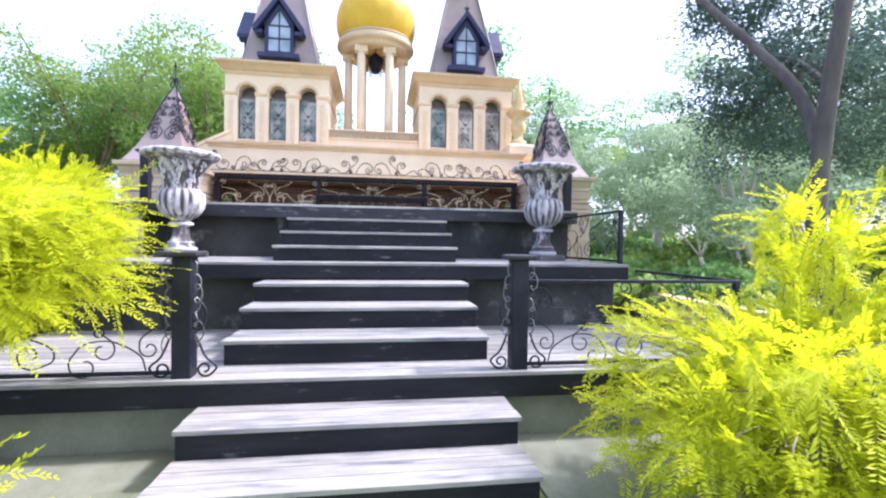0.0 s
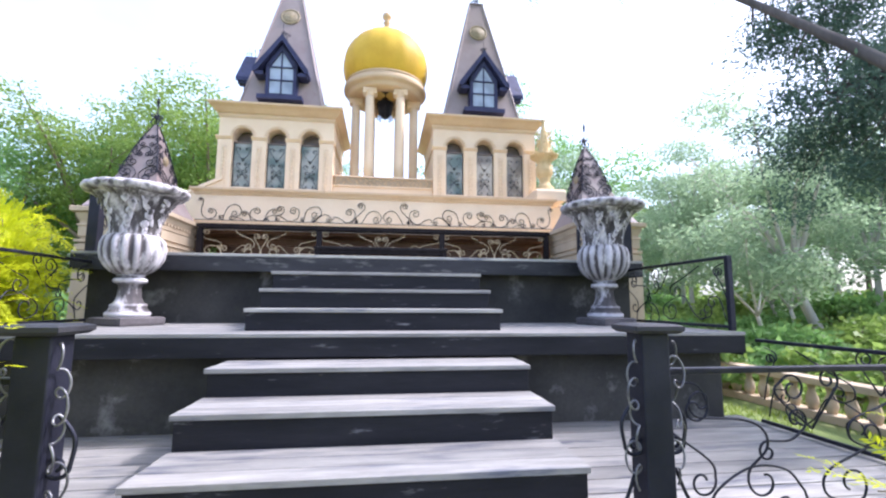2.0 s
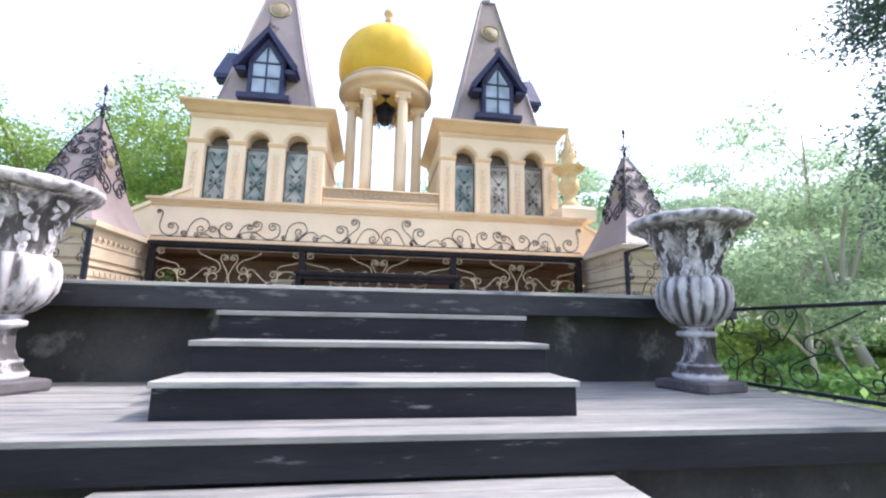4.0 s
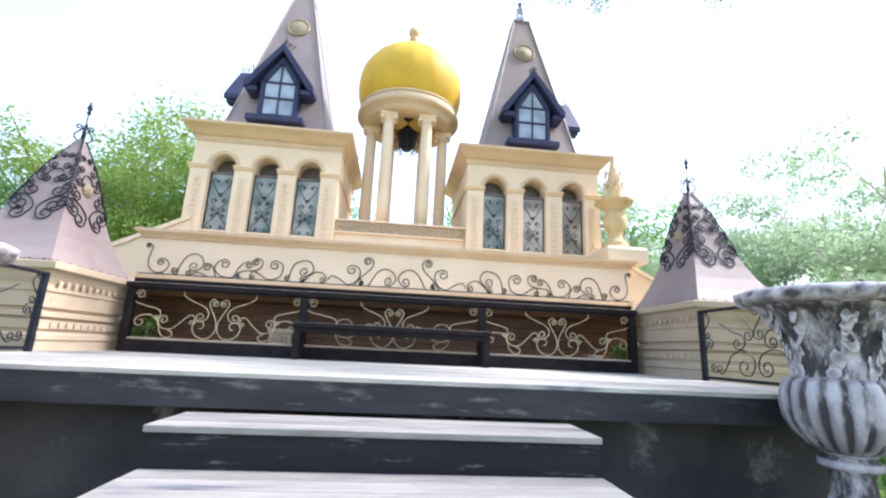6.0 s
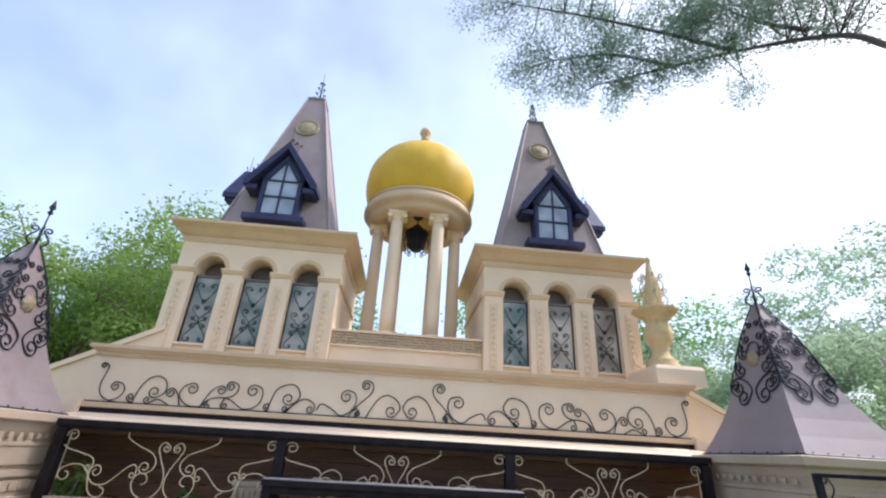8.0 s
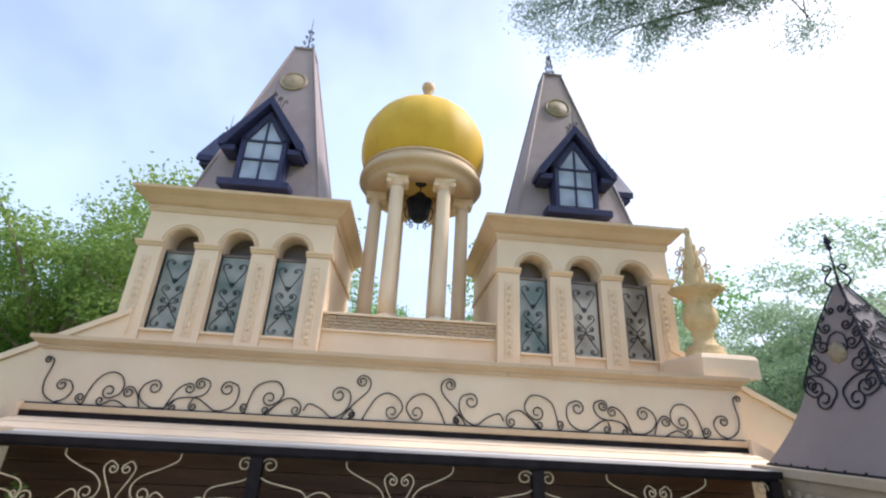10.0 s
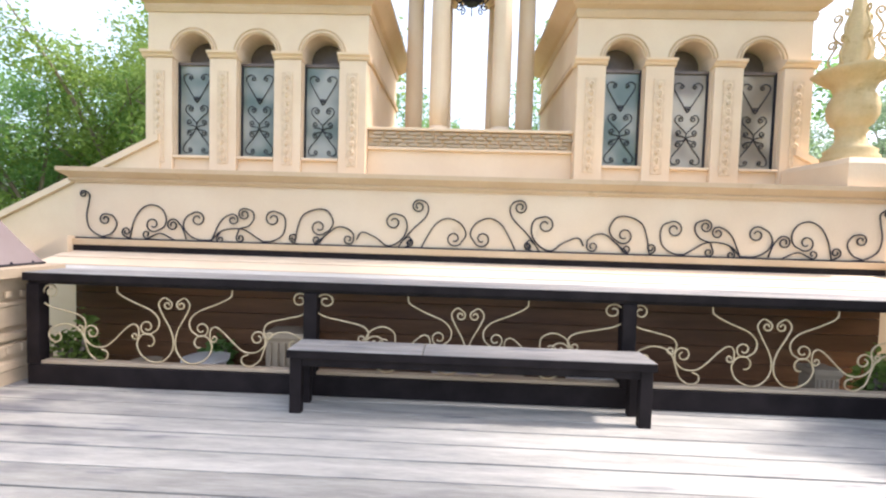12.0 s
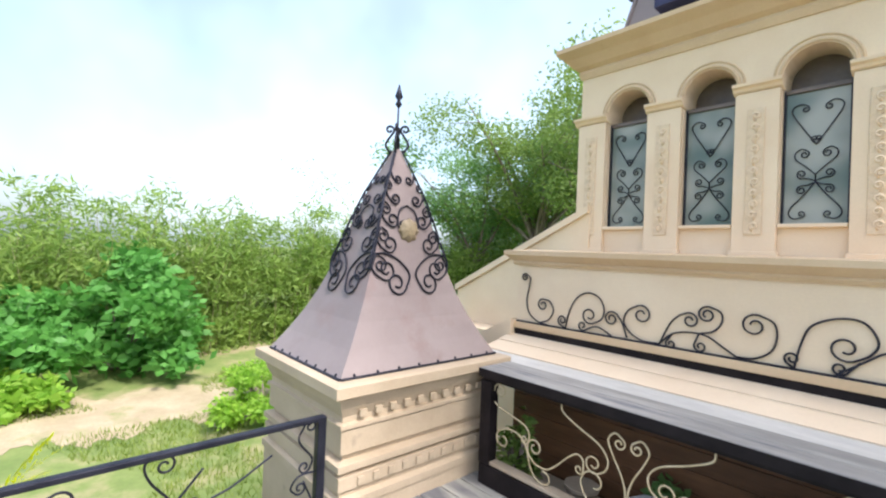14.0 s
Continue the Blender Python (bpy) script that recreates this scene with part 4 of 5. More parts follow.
def tower(s):
    t = thing("tower", (s * TX, TY, 3.99), "cream palace tower with three arched windows and a mauve spire", "tower", "pair of towers")
    y0 = FRONT - TY
    zb = 0.01
    ops = [(c, 0.215, 0.29, 1.49) for c in (-0.757, 0.0, 0.757)]
    fw = part("front_wall", arch_wall(-HALF_W, HALF_W, zb, 2.06, ops, y0, y0 + 0.30), CREAM, t)
    part("core", box(-HALF_W, HALF_W, y0 + 0.62, 1.15, zb, 2.06), CREAM, t)
    for sx in (-1, 1):
        part("side_wall", box(min(sx * (HALF_W - 0.002), sx * 1.10), max(sx * (HALF_W - 0.002), sx * 1.10), y0 + 0.302, y0 + 0.618, zb, 2.058), CREAM, t)
    # windows
    for c in (-0.757, 0.0, 0.757):
        w = part("window", box(c - 0.212, c + 0.212, y0 + 0.085, y0 + 0.10, 0.295, 1.355), GLASS_CREAM if s > 0 and c > -0.5 else GLASS, t, "frosted glass with a black scroll grille")
        # added dark panel in place of the shade deep in the arch
        part("lunette", box(c - 0.30, c + 0.30, y0 + 0.304, y0 + 0.32, 1.20, 1.80), RECESS_DARK, w, "dark brown panel painted as shade in the arch")
        part("frame", box(c - 0.213, c - 0.199, y0 + 0.055, y0 + 0.084, 0.293, 1.38), IRON, w)
        part("frame", box(c + 0.199, c + 0.213, y0 + 0.055, y0 + 0.084, 0.293, 1.38), IRON, w)
        part("transom", box(c - 0.213, c + 0.213, y0 + 0.06, y0 + 0.115, 1.358, 1.39), RECESS_DARK, w)
        iron_on(grille_lines(1.0), lambda u, v, cc=c: (cc + 0.93 * u, y0 + 0.072, v + 0.315), 0.005, IRON, w, "grille", True)
        # moulded arch
        for r, d in ((0.236, 0.016), (0.275, 0.010)):
            pts = [(c + r * math.cos(math.pi * k / 20), y0 - 0.002, 1.49 + r * math.sin(math.pi * k / 20)) for k in range(21)]
            part("arch_moulding", tube(pts, d, 6), CREAM_TRIM, w, smooth=True)
        part("window_sill", box(c - 0.214, c + 0.214, y0 - 0.05, y0 + 0.08, 0.258, 0.289, 0.005), CREAM, w)
    # pilasters with carved panels and imposts
    for c, hw in ((-1.135, 0.158), (-0.3785, 0.158), (0.3785, 0.158), (1.135, 0.158)):
        p = part("pilaster", box(c - hw, c + hw, y0 - 0.05, y0 - 0.001, 0.06, 1.40, 0.006), CREAM, t)
        part("carved_panel", box(c - 0.062, c + 0.062, y0 - 0.062, y0 - 0.051, 0.20, 1.26, 0.004), CARVED, p)
        rel = bmesh.new()
        for k in range(11):
            sg = 1 if k % 2 else -1
            ln = scroll([(0, 0.23 + 0.092 * k), (0.02 * sg, 0.26 + 0.092 * k)], 0.028, 1.3 * sg)
            tube([(c + q[0], y0 - 0.063, q[1]) for q in ln], 0.009, 4, bm=rel)
        part("vine_relief", rel, CREAM, p, smooth=True)
        part("pilaster_foot", box(c - hw - 0.015, c + hw + 0.015, y0 - 0.065, y0 - 0.001, 0.012, 0.062, 0.005), CREAM, p)
    imp = [(0, 1.40), (0.035, 1.42), (0.045, 1.44), (0.075, 1.455), (0.08, 1.48), (0.0, 1.50)]
    for a, b_ in ((-1.315, -0.98), (-0.535, -0.222), (0.222, 0.535), (0.98, 1.315)):
        bm = bmesh.new()
        rows = [[bm.verts.new((x, y0 - 0.02 - d, z)) for d, z in imp] for x in (a - 0.02, b_ + 0.02)]
        back_ = [[bm.verts.new((x, y0 + 0.05, z)) for z in (1.40, 1.50)] for x in (a - 0.02, b_ + 0.02)]
        for i in range(5):
            bm.faces.new((rows[0][i], rows[1][i], rows[1][i + 1], rows[0][i + 1]))
        for r_, k_ in zip(rows, back_):
            bm.faces.new(r_ + [k_[1], k_[0]])
        bm.faces.new((rows[0][0], back_[0][0], back_[1][0], rows[1][0]))
        bm.faces.new((rows[0][-1], rows[1][-1], back_[1][1], back_[0][1]))
        bmesh.ops.recalc_face_normals(bm, faces=bm.faces[:])
        part("impost", bm, CREAM, t)
    for sx in (-1, 1):
        x = sx * (HALF_W + 0.03)
        part("string_course", box(min(x, sx * HALF_W), max(x, sx * HALF_W), y0 + 0.02, 1.15, 1.42, 1.49, 0.006), CREAM_TRIM, t)
    part("cornice", square_profile([(1.31, 1.165, 1.94), (1.33, 1.185, 2.0), (1.32, 1.175, 2.03), (1.37, 1.225, 2.06), (1.44, 1.30, 2.14), (1.49, 1.37, 2.19), (1.50, 1.39, 2.205), (1.50, 1.39, 2.25), (1.44, 1.33, 2.26)]), CREAM_TRIM, t, "moulded cream cornice")
    # spire
    zt = 6.03
    part("spire", square_profile([(1.02, 1.02, 2.262), (0.95, 0.95, 2.36), (0.18, 0.18, zt), (0.20, 0.20, zt + 0.01), (0.20, 0.20, zt + 0.05), (0.16, 0.16, zt + 0.06)]), MAUVE, t, "mauve metal spire")
    for sx in (-1, 1):
        for sy in (-1, 1):
            part("hip_ridge", tube([(sx * 0.955, sy * 0.955, 2.36), (sx * 0.183, sy * 0.183, zt)], 0.022, 6), MAUVE, t)
    tilt = math.degrees(math.atan2(0.77, zt - 2.36))
    f = (5.06 - 2.36) / (zt - 2.36)
    yf = -(0.95 - 0.77 * f)
    md = part("medallion", moved(lathe([(0.245, 0), (0.25, 0.02), (0.225, 0.04), (0.205, 0.015), (0.185, 0.015), (0.165, 0.035), (0.10, 0.028), (0.07, 0.042), (0.03, 0.046)], 40, lambda a, i: 1 + (0.05 * math.cos(16 * a) if i > 3 else 0.015 * math.cos(24 * a))), pose(0, yf + 0.005, 5.06, 90 - tilt)), GILT, t, "gilt round medallion", True)
    dormer(t, pose(0, y0 + 0.07, 2.36))
    dormer(t, pose(s * 1.08, 0, 2.36, 0, 0, 90 * s))
    fin = bmesh.new()
    tube([(0, 0, zt + 0.05), (0, 0, zt + 1.0)], 0.014, 6, 0.004, bm=fin)
    for k in range(4):
        for j in range(4):
            a = k * math.pi / 2 + 0.4
            ln = scroll([(0.02, zt + 0.06 + 0.17 * j), (0.13 - 0.025 * j, zt + 0.13 + 0.17 * j)], 0.045 - 0.006 * j, 1.2)
            tube([(q[0] * math.cos(a), q[0] * math.sin(a), q[1]) for q in ln], 0.009, 4, bm=fin)
    part("finial", fin, IRON, t, "black scrolled iron finial", True)
    return t


tower(-1)
tower(1)

# ---------------------------------------------------------------- dome pavilion between the towers
structure("wall_between", box(-1.188, 1.188, 12.42, 12.72, 4.0, 4.425), CREAM, "plain cream low wall")
band = structure("wall_between_band", box(-1.188, 1.188, 12.425, 12.75, 4.427, 4.635, 0.006), CREAM_TRIM, "cream band with rows of small stones")
part("coping", box(-1.187, 1.187, 12.375, 12.77, 4.637, 4.67, 0.006), CREAM, band)
part("string", box(-1.187, 1.187, 12.38, 12.424, 4.41, 4.445, 0.006), CREAM, band)
for j in range(4):
    x = -1.17 + 0.05 * (j % 2)
    while x < 1.08:
        w = random.uniform(0.06, 0.16)
        part("stone", box(x, x + w, 12.385 + random.uniform(0, 0.015), 12.424, 4.455 + j * 0.044, 4.455 + j * 0.044 + 0.034, 0.008), PALE_STONE, band)
        x += w + 0.035
structure("floor_pavilion", box(-1.186, 1.186, 12.78, 14.6, 4.0, 4.62), CREAM, "cream pavilion floor")

dome = thing("dome_pavilion", (0, 13.50, 4.62), "cream columned pavilion with a golden onion dome", "pavilion")
for k in range(6):
    a = math.radians(60 * k)
    m = pose(0.77 * math.cos(a), 0.77 * math.sin(a), 0)
    col = part("column", moved(lathe([(0.118, 0.16), (0.122, 0.5), (0.12, 1.1), (0.112, 2.20), (0.108, 2.27)], 48, lambda a_, i: 1 - 0.03 * (0.5 + 0.5 * math.cos(16 * a_))), m), CREAM, dome, smooth=True)
    part("column_base", moved(lathe([(0.165, 0), (0.165, 0.05), (0.15, 0.07), (0.155, 0.10), (0.13, 0.13), (0.12, 0.16)], 28), m), CREAM, col, smooth=True)
    cap = lathe([(0.11, 2.27), (0.13, 2.29), (0.12, 2.31), (0.15, 2.36), (0.17, 2.39)], 28)
    for sx in (-1, 1):
        merge(cap, moved(lathe([(0.045, -0.13), (0.05, -0.10), (0.045, 0), (0.05, 0.10), (0.045, 0.13)], 14), pose(sx * 0.135, 0, 2.355, 90)))
    box(-0.17, 0.17, -0.15, 0.15, 2.39, 2.45, 0.006, cap)
    part("capital", moved(cap, m), CREAM, col)
ring = [(0.60, 2.452), (0.94, 2.452), (0.97, 2.49), (0.99, 2.53), (0.985, 2.55), (1.04, 2.58), (1.085, 2.61), (1.10, 2.63), (1.10, 2.70), (1.07, 2.73), (1.05, 2.80), (0.60, 2.80)]
rb = bmesh.new()
n = 64
rr = [[rb.verts.new((r * math.cos(2 * math.pi * k / n), r * math.sin(2 * math.pi * k / n), z)) for k in range(n)] for r, z in ring]
for i in range(len(ring)):
    p, q = rr[i], rr[(i + 1) % len(ring)]
    for k in range(n):
        rb.faces.new((p[k], p[(k + 1) % n], q[(k + 1) % n], q[k]))
bmesh.ops.recalc_face_normals(rb, faces=rb.faces[:])
part("entablature", rb, CREAM_TRIM, dome, "cream ring of mouldings", True)
part("ceiling_disc", lathe([(0.62, 2.76), (0.62, 2.79)], 48), YELLOW_CEIL, dome)
prof = []
for k in range(21):
    u = k / 20
    a = -0.52 + (math.pi / 2 + 0.52) * u
    prof.append((max(0.012, 1.135 * math.cos(a) ** 0.92), 3.36 + (1.02 if a > 0 else 1.10) * math.sin(a) + 0.13 * max(0, u - 0.72) ** 2 * 10))
part("dome_shell", lathe(prof, 72, lambda a, i: 1 + 0.006 * math.cos(16 * a)), GOLD, dome, "golden painted onion dome", True)
part("dome_foot", lathe([(1.04, 2.80), (1.07, 2.82), (1.05, 2.86), (1.0, 2.88)], 64), CREAM_TRIM, dome, smooth=True)
part("dome_finial", lathe([(0.16, 4.40), (0.11, 4.47), (0.075, 4.58), (0.07, 4.70), (0.10, 4.74), (0.075, 4.77), (0.06, 4.80), (0.11, 4.86), (0.13, 4.93), (0.11, 5.0), (0.05, 5.05), (0.012, 5.07)], 24), CREAM_TRIM, dome, "ball finial", True)

lamp = thing("lantern", (0, 13.50, 7.38), "dark iron hanging lantern with scrolls", "lamp")
part("ceiling_rose", lathe([(0.10, -0.05), (0.13, -0.02), (0.12, 0.0)], 20), DARK_TRIM, lamp)
part("chain", tube([(0, 0, -0.04), (0, 0, -0.26)], 0.018, 6), IRON, lamp)
part("canopy", lathe([(0.30, -0.50), (0.27, -0.44), (0.16, -0.36), (0.10, -0.27), (0.05, -0.24)], 24), DARK_TRIM, lamp, smooth=True)
part("body", lathe([(0.12, -0.98), (0.22, -0.86), (0.25, -0.66), (0.26, -0.50)], 8), DARK_TRIM, lamp)
for k in range(8):
    a = k * math.pi / 4
    ln = scroll([(0.24, -0.55), (0.31, -0.72), (0.27, -0.90), (0.18, -0.98)], 0.06, 1.1)
    part("arm", tube([(q[0] * math.cos(a), q[0] * math.sin(a), q[1]) for q in ln], 0.012, 5), IRON, lamp, smooth=True)

lamp.scale = (0.8, 0.8, 0.78)

# ornament at the parapet's end
orn = thing("stone_fountain_finial", (3.80, 11.80, 4.0), "cream carved stone vase finial on a sloped plinth", "finial")
part("plinth", square_profile([(0.43, 0.52, 0), (0.43, 0.52, 0.22), (0.40, 0.49, 0.27), (0.36, 0.44, 0.28)]), CREAM, orn, "plain cream block")
part("vase", lathe([(0.28, 0.28), (0.285, 0.34), (0.25, 0.37), (0.265, 0.40), (0.20, 0.44), (0.155, 0.49), (0.14, 0.56), (0.165, 0.59), (0.15, 0.62), (0.20, 0.66), (0.245, 0.74), (0.25, 0.84), (0.225, 0.92), (0.19, 0.97), (0.205, 1.0), (0.23, 1.05), (0.32, 1.10), (0.40, 1.16), (0.41, 1.19), (0.37, 1.20)], 40, lambda a, i: 1 + (0.05 * math.cos(10 * a) if i > 15 else 0.02 * math.cos(10 * a) if 8 < i < 13 else 0)), OCHRE_STONE, orn, smooth=True)
part("spire", lathe([(0.20, 1.195), (0.185, 1.26), (0.155, 1.30), (0.165, 1.42), (0.135, 1.48), (0.14, 1.58), (0.11, 1.64), (0.10, 1.74), (0.075, 1.80), (0.06, 1.92), (0.035, 1.98), (0.055, 2.02), (0.05, 2.07), (0.015, 2.11)], 24, lambda a, i: 1 + 0.08 * math.cos(6 * a)), OCHRE_STONE, orn, smooth=True)
for k in range(6):
    a = k * math.pi / 3 + 0.3
    for z, q0 in ((1.20, 0.17), (1.46, 0.13)):
        ln = scroll([(q0, z), (q0 + 0.09, z + 0.12), (q0 + 0.02, z + 0.26)], 0.045, -1.2)
        part("leaf_scroll", tube([(q[0] * math.cos(a), q[0] * math.sin(a), q[1]) for q in ln], 0.013, 5), OCHRE_STONE, orn, smooth=True)

orn.scale = (0.82, 0.82, 1.0)

# ---------------------------------------------------------------- corner piers with mauve pyramids
def pier(s):
    t = thing("corner_pier", (s * 4.04, 9.98, 0.0), "pale banded stone pier with mauve pyramid roof and iron scrolls", "pier", "pair of corner piers")
    cx0, hx, hy = 0.0, 0.545, 0.66
    rows = [(hx + 0.05, hy + 0.05, 0.0), (hx + 0.05, hy + 0.05, D3 + 0.10), (hx + 0.065, hy + 0.065, D3 + 0.11), (hx + 0.065, hy + 0.065, D3 + 0.16), (hx + 0.03, hy + 0.03, D3 + 0.175),
            (hx + 0.03, hy + 0.03, D3 + 0.21), (hx + 0.05, hy + 0.05, D3 + 0.215), (hx + 0.05, hy + 0.05, D3 + 0.30), (hx + 0.02, hy + 0.02, D3 + 0.305), (hx + 0.02, hy + 0.02, D3 + 0.33),
            (hx + 0.06, hy + 0.06, D3 + 0.335), (hx + 0.06, hy + 0.06, D3 + 0.375), (hx, hy, D3 + 0.385), (hx, hy, D3 + 0.42), (hx + 0.03, hy + 0.03, D3 + 0.43), (hx + 0.03, hy + 0.03, D3 + 0.58),
            (hx + 0.045, hy + 0.045, D3 + 0.59), (hx + 0.045, hy + 0.045, D3 + 0.615), (hx + 0.02, hy + 0.02, D3 + 0.625), (hx + 0.02, hy + 0.02, D3 + 0.66), (hx + 0.05, hy + 0.05, D3 + 0.72), (hx + 0.07, hy + 0.07, D3 + 0.79)]
    body = part("banded_body", square_profile(rows), PALE_STONE, t)
    for k in range(11):
        y = -0.58 + k * 0.116
        x = -s * (hx + 0.062)
        part("dentil", box(min(x, x + s * 0.02), max(x, x + s * 0.02), y, y + 0.05, D3 + 0.655, D3 + 0.70, 0.004), PALE_STONE, body)
        part("dentil", box(min(x + s * 0.01, x - s * 0.005), max(x + s * 0.01, x - s * 0.005), y, y + 0.045, D3 + 0.23, D3 + 0.285, 0.004), PALE_STONE, body)
    part("cap_slab", square_profile([(hx + 0.09, hy + 0.09, D3 + 0.792), (hx + 0.125, hy + 0.125, D3 + 0.81), (hx + 0.125, hy + 0.125, D3 + 0.875), (hx + 0.10, hy + 0.10, D3 + 0.885)]), PALE_STONE, t, "pale stone cap slab")
    zb, zt = D3 + 0.887, 4.74
    ax, ay = s * -0.09, -0.02
    bx, by = hx + 0.0, hy + 0.03
    rows = []
    for k in range(11):
        u = k / 10
        f = (1 - u) * (1 - 0.16 * math.sin(math.pi * min(1, u * 1.25)))
        rows.append((f, u))
    b = bmesh.new()
    rg = [[b.verts.new((ax * u + sx * (bx * f + 0.02), ay * u + sy * (by * f + 0.02), zb + (zt - zb) * u)) for sx, sy in ((-1, -1), (1, -1), (1, 1), (-1, 1))] for f, u in rows]
    for p, q in zip(rg, rg[1:]):
        for k in range(4):
            b.faces.new((p[k], p[(k + 1) % 4], q[(k + 1) % 4], q[k]))
    b.faces.new(rg[0][::-1])
    b.faces.new(rg[-1])
    roof = part("pyramid_roof", b, MAUVE, t, "mauve metal pyramid roof")

    def on(face, u, v, out=0.012):
        """u across the face from -1 to 1, v up from 0 to 1."""
        f = (1 - v) * (1 - 0.16 * math.sin(math.pi * min(1, v * 1.25)))
        hx_, hy_ = bx * f + 0.02, by * f + 0.02
        z = zb + (zt - zb) * v
        if face == 0:
            return Vector((ax * v + u * hx_, ay * v - hy_ - out, z))
        if face == 1:
            return Vector((ax * v + hx_ + out, ay * v + u * hy_, z))
        if face == 2:
            return Vector((ax * v - u * hx_, ay * v + hy_ + out, z))
        return Vector((ax * v - hx_ - out, ay * v - u * hy_, z))

    def at(face, x, z):
        """x in metres from the face's middle line, z in metres above its foot."""
        v = max(0.0, min(0.995, z / (zt - zb)))
        f = (1 - v) * (1 - 0.16 * math.sin(math.pi * min(1, v * 1.25)))
        half_ = (bx if face in (0, 2) else by) * f + 0.02
        return on(face, max(-1.08, min(1.08, x / half_)), v, 0.012)

    for face in range(4):
        hb = bx if face in (0, 2) else by
        for sg in (-1, 1):
            # scrolls that climb both edges of the face
            for v, rad in ((0.405, 0.075), (0.53, 0.065), (0.65, 0.055), (0.76, 0.045), (0.865, 0.035)):
                f = (1 - v) * (1 - 0.16 * math.sin(math.pi * min(1, v * 1.25)))
                h_ = hb * f + 0.02
                z = v * (zt - zb)
                ln = scroll([(h_ * 1.0, z + 0.20), (h_ * 1.02, z + 0.10), (h_ * 0.93, z), (h_ * 0.74, z - 0.05)], rad, -1.25, rad * 0.6, -1.0)
                part("scroll", tube([at(face, sg * q[0], q[1]) for q in ln], 0.0072, 5), IRON, roof, smooth=True)
                ln = scroll([(h_ * 0.99, z + 0.02), (h_ * 0.86, z + 0.12), (h_ * 0.70, z + 0.10)], rad * 0.7, 1.2)
                part("scroll", tube([at(face, sg * q[0], q[1]) for q in ln], 0.0066, 5), IRON, roof, smooth=True)
            h_ = hb * 0.56
            ln = scroll([(h_ * 0.92, 0.78), (h_ * 0.62, 0.79), (h_ * 0.30, 0.74), (h_ * 0.08, 0.64), (h_ * 0.20, 0.53)], 0.085, 1.3)
            part("scroll", tube([at(face, sg * q[0], q[1]) for q in ln], 0.0076, 5), IRON, roof, smooth=True)
            ln = scroll([(0.0, 1.16), (0.07, 1.12), (0.10, 1.02)], 0.045, -1.2)
            part("scroll", tube([at(face, sg * q[0], q[1]) for q in ln], 0.0066, 5), IRON, roof, smooth=True)
        c = on(face, 0, 0.60, 0.0)
        if face != (1 if s < 0 else 3):
            c = None
        if c is not None:
            nrm = (c - on(face, 0, 0.60, 1.0)).normalized() * -1
            mm = Matrix.Translation(c) @ nrm.to_track_quat("Z", "Y").to_matrix().to_4x4()
            part("rosette", moved(lathe([(0.085, 0), (0.088, 0.015), (0.07, 0.03), (0.05, 0.045), (0.02, 0.05)], 32, lambda a, i: 1 + 0.09 * math.cos(8 * a) * (1 if i > 0 else 0)), mm), GILT, roof, "small gilt rosette", True)
        for k in range(8):
            p = on(face, -0.87 + k * 0.25, 0.012, 0.0)
            rv = bmesh.new()
            bmesh.ops.create_icosphere(rv, subdivisions=1, radius=0.012, matrix=Matrix.Translation(p))
            part("rivet", rv, IRON, roof)
        part("foot_strip", tube([on(face, -1, 0.004, 0.004), on(face, 1, 0.004, 0.004)], 0.010, 5), IRON, roof)
    fin = bmesh.new()
    tube([(ax, ay, zt - 0.03), (ax, ay, zt + 0.42)], 0.011, 6, 0.007, bm=fin)
    merge(fin, moved(lathe([(0.006, 0.24), (0.028, 0.27), (0.012, 0.30), (0.032, 0.33), (0.02, 0.37), (0.003, 0.43)], 10), pose(ax, ay, zt + 0.09)))
    for k in range(4):
        a = k * math.pi / 2 + math.pi / 4
        ln = scroll([(0.05, -0.03), (0.09, 0.04), (0.03, 0.14)], 0.035, -1.1)
        tube([(ax + q[0] * math.cos(a), ay + q[0] * math.sin(a), zt + q[1]) for q in ln], 0.010, 5, bm=fin)
    part("finial", fin, IRON, roof, "black iron spear finial", True)
    return t


pier(-1)
pier(1)


# ---------------------------------------------------------------- plants
def leaf_cloud(rng, centres, radii, count, size, flat=1.0, aspect=0.5, shell=0.55, fill=1.0):
    """Loose clumps of small leaves: vertices and faces of bent quads."""
    C, R = np.array(centres, float), np.array(radii, float)
    w = R.prod(axis=1) ** (2 / 3)
    pick = rng.choice(len(C), count, p=w / w.sum())
    d = rng.normal(size=(count, 3))
    d /= np.linalg.norm(d, axis=1)[:, None]
    rad = (shell + (1 - shell) * rng.random(count) ** fill) * (0.75 + 0.5 * rng.random(count))
    P = C[pick] + d * rad[:, None] * R[pick]
    a = rng.normal(size=(count, 3))
    a[:, 2] *= flat
    a /= np.linalg.norm(a, axis=1)[:, None]
    b = np.cross(a, rng.normal(size=(count, 3)))
    b /= np.linalg.norm(b, axis=1)[:, None]
    s = size * (0.6 + 0.8 * rng.random(count))[:, None]
    V = np.stack([P, P + 0.5 * s * a + aspect * 0.5 * s * b, P + s * a, P + 0.5 * s * a - aspect * 0.5 * s * b], 1).reshape(-1, 3)
    F = np.arange(4 * count).reshape(-1, 4)
    return V, F


def cloud_part(name, V, F, material, parent, label=""):
    return raw(name, V.tolist(), F.tolist(), material, parent, label)


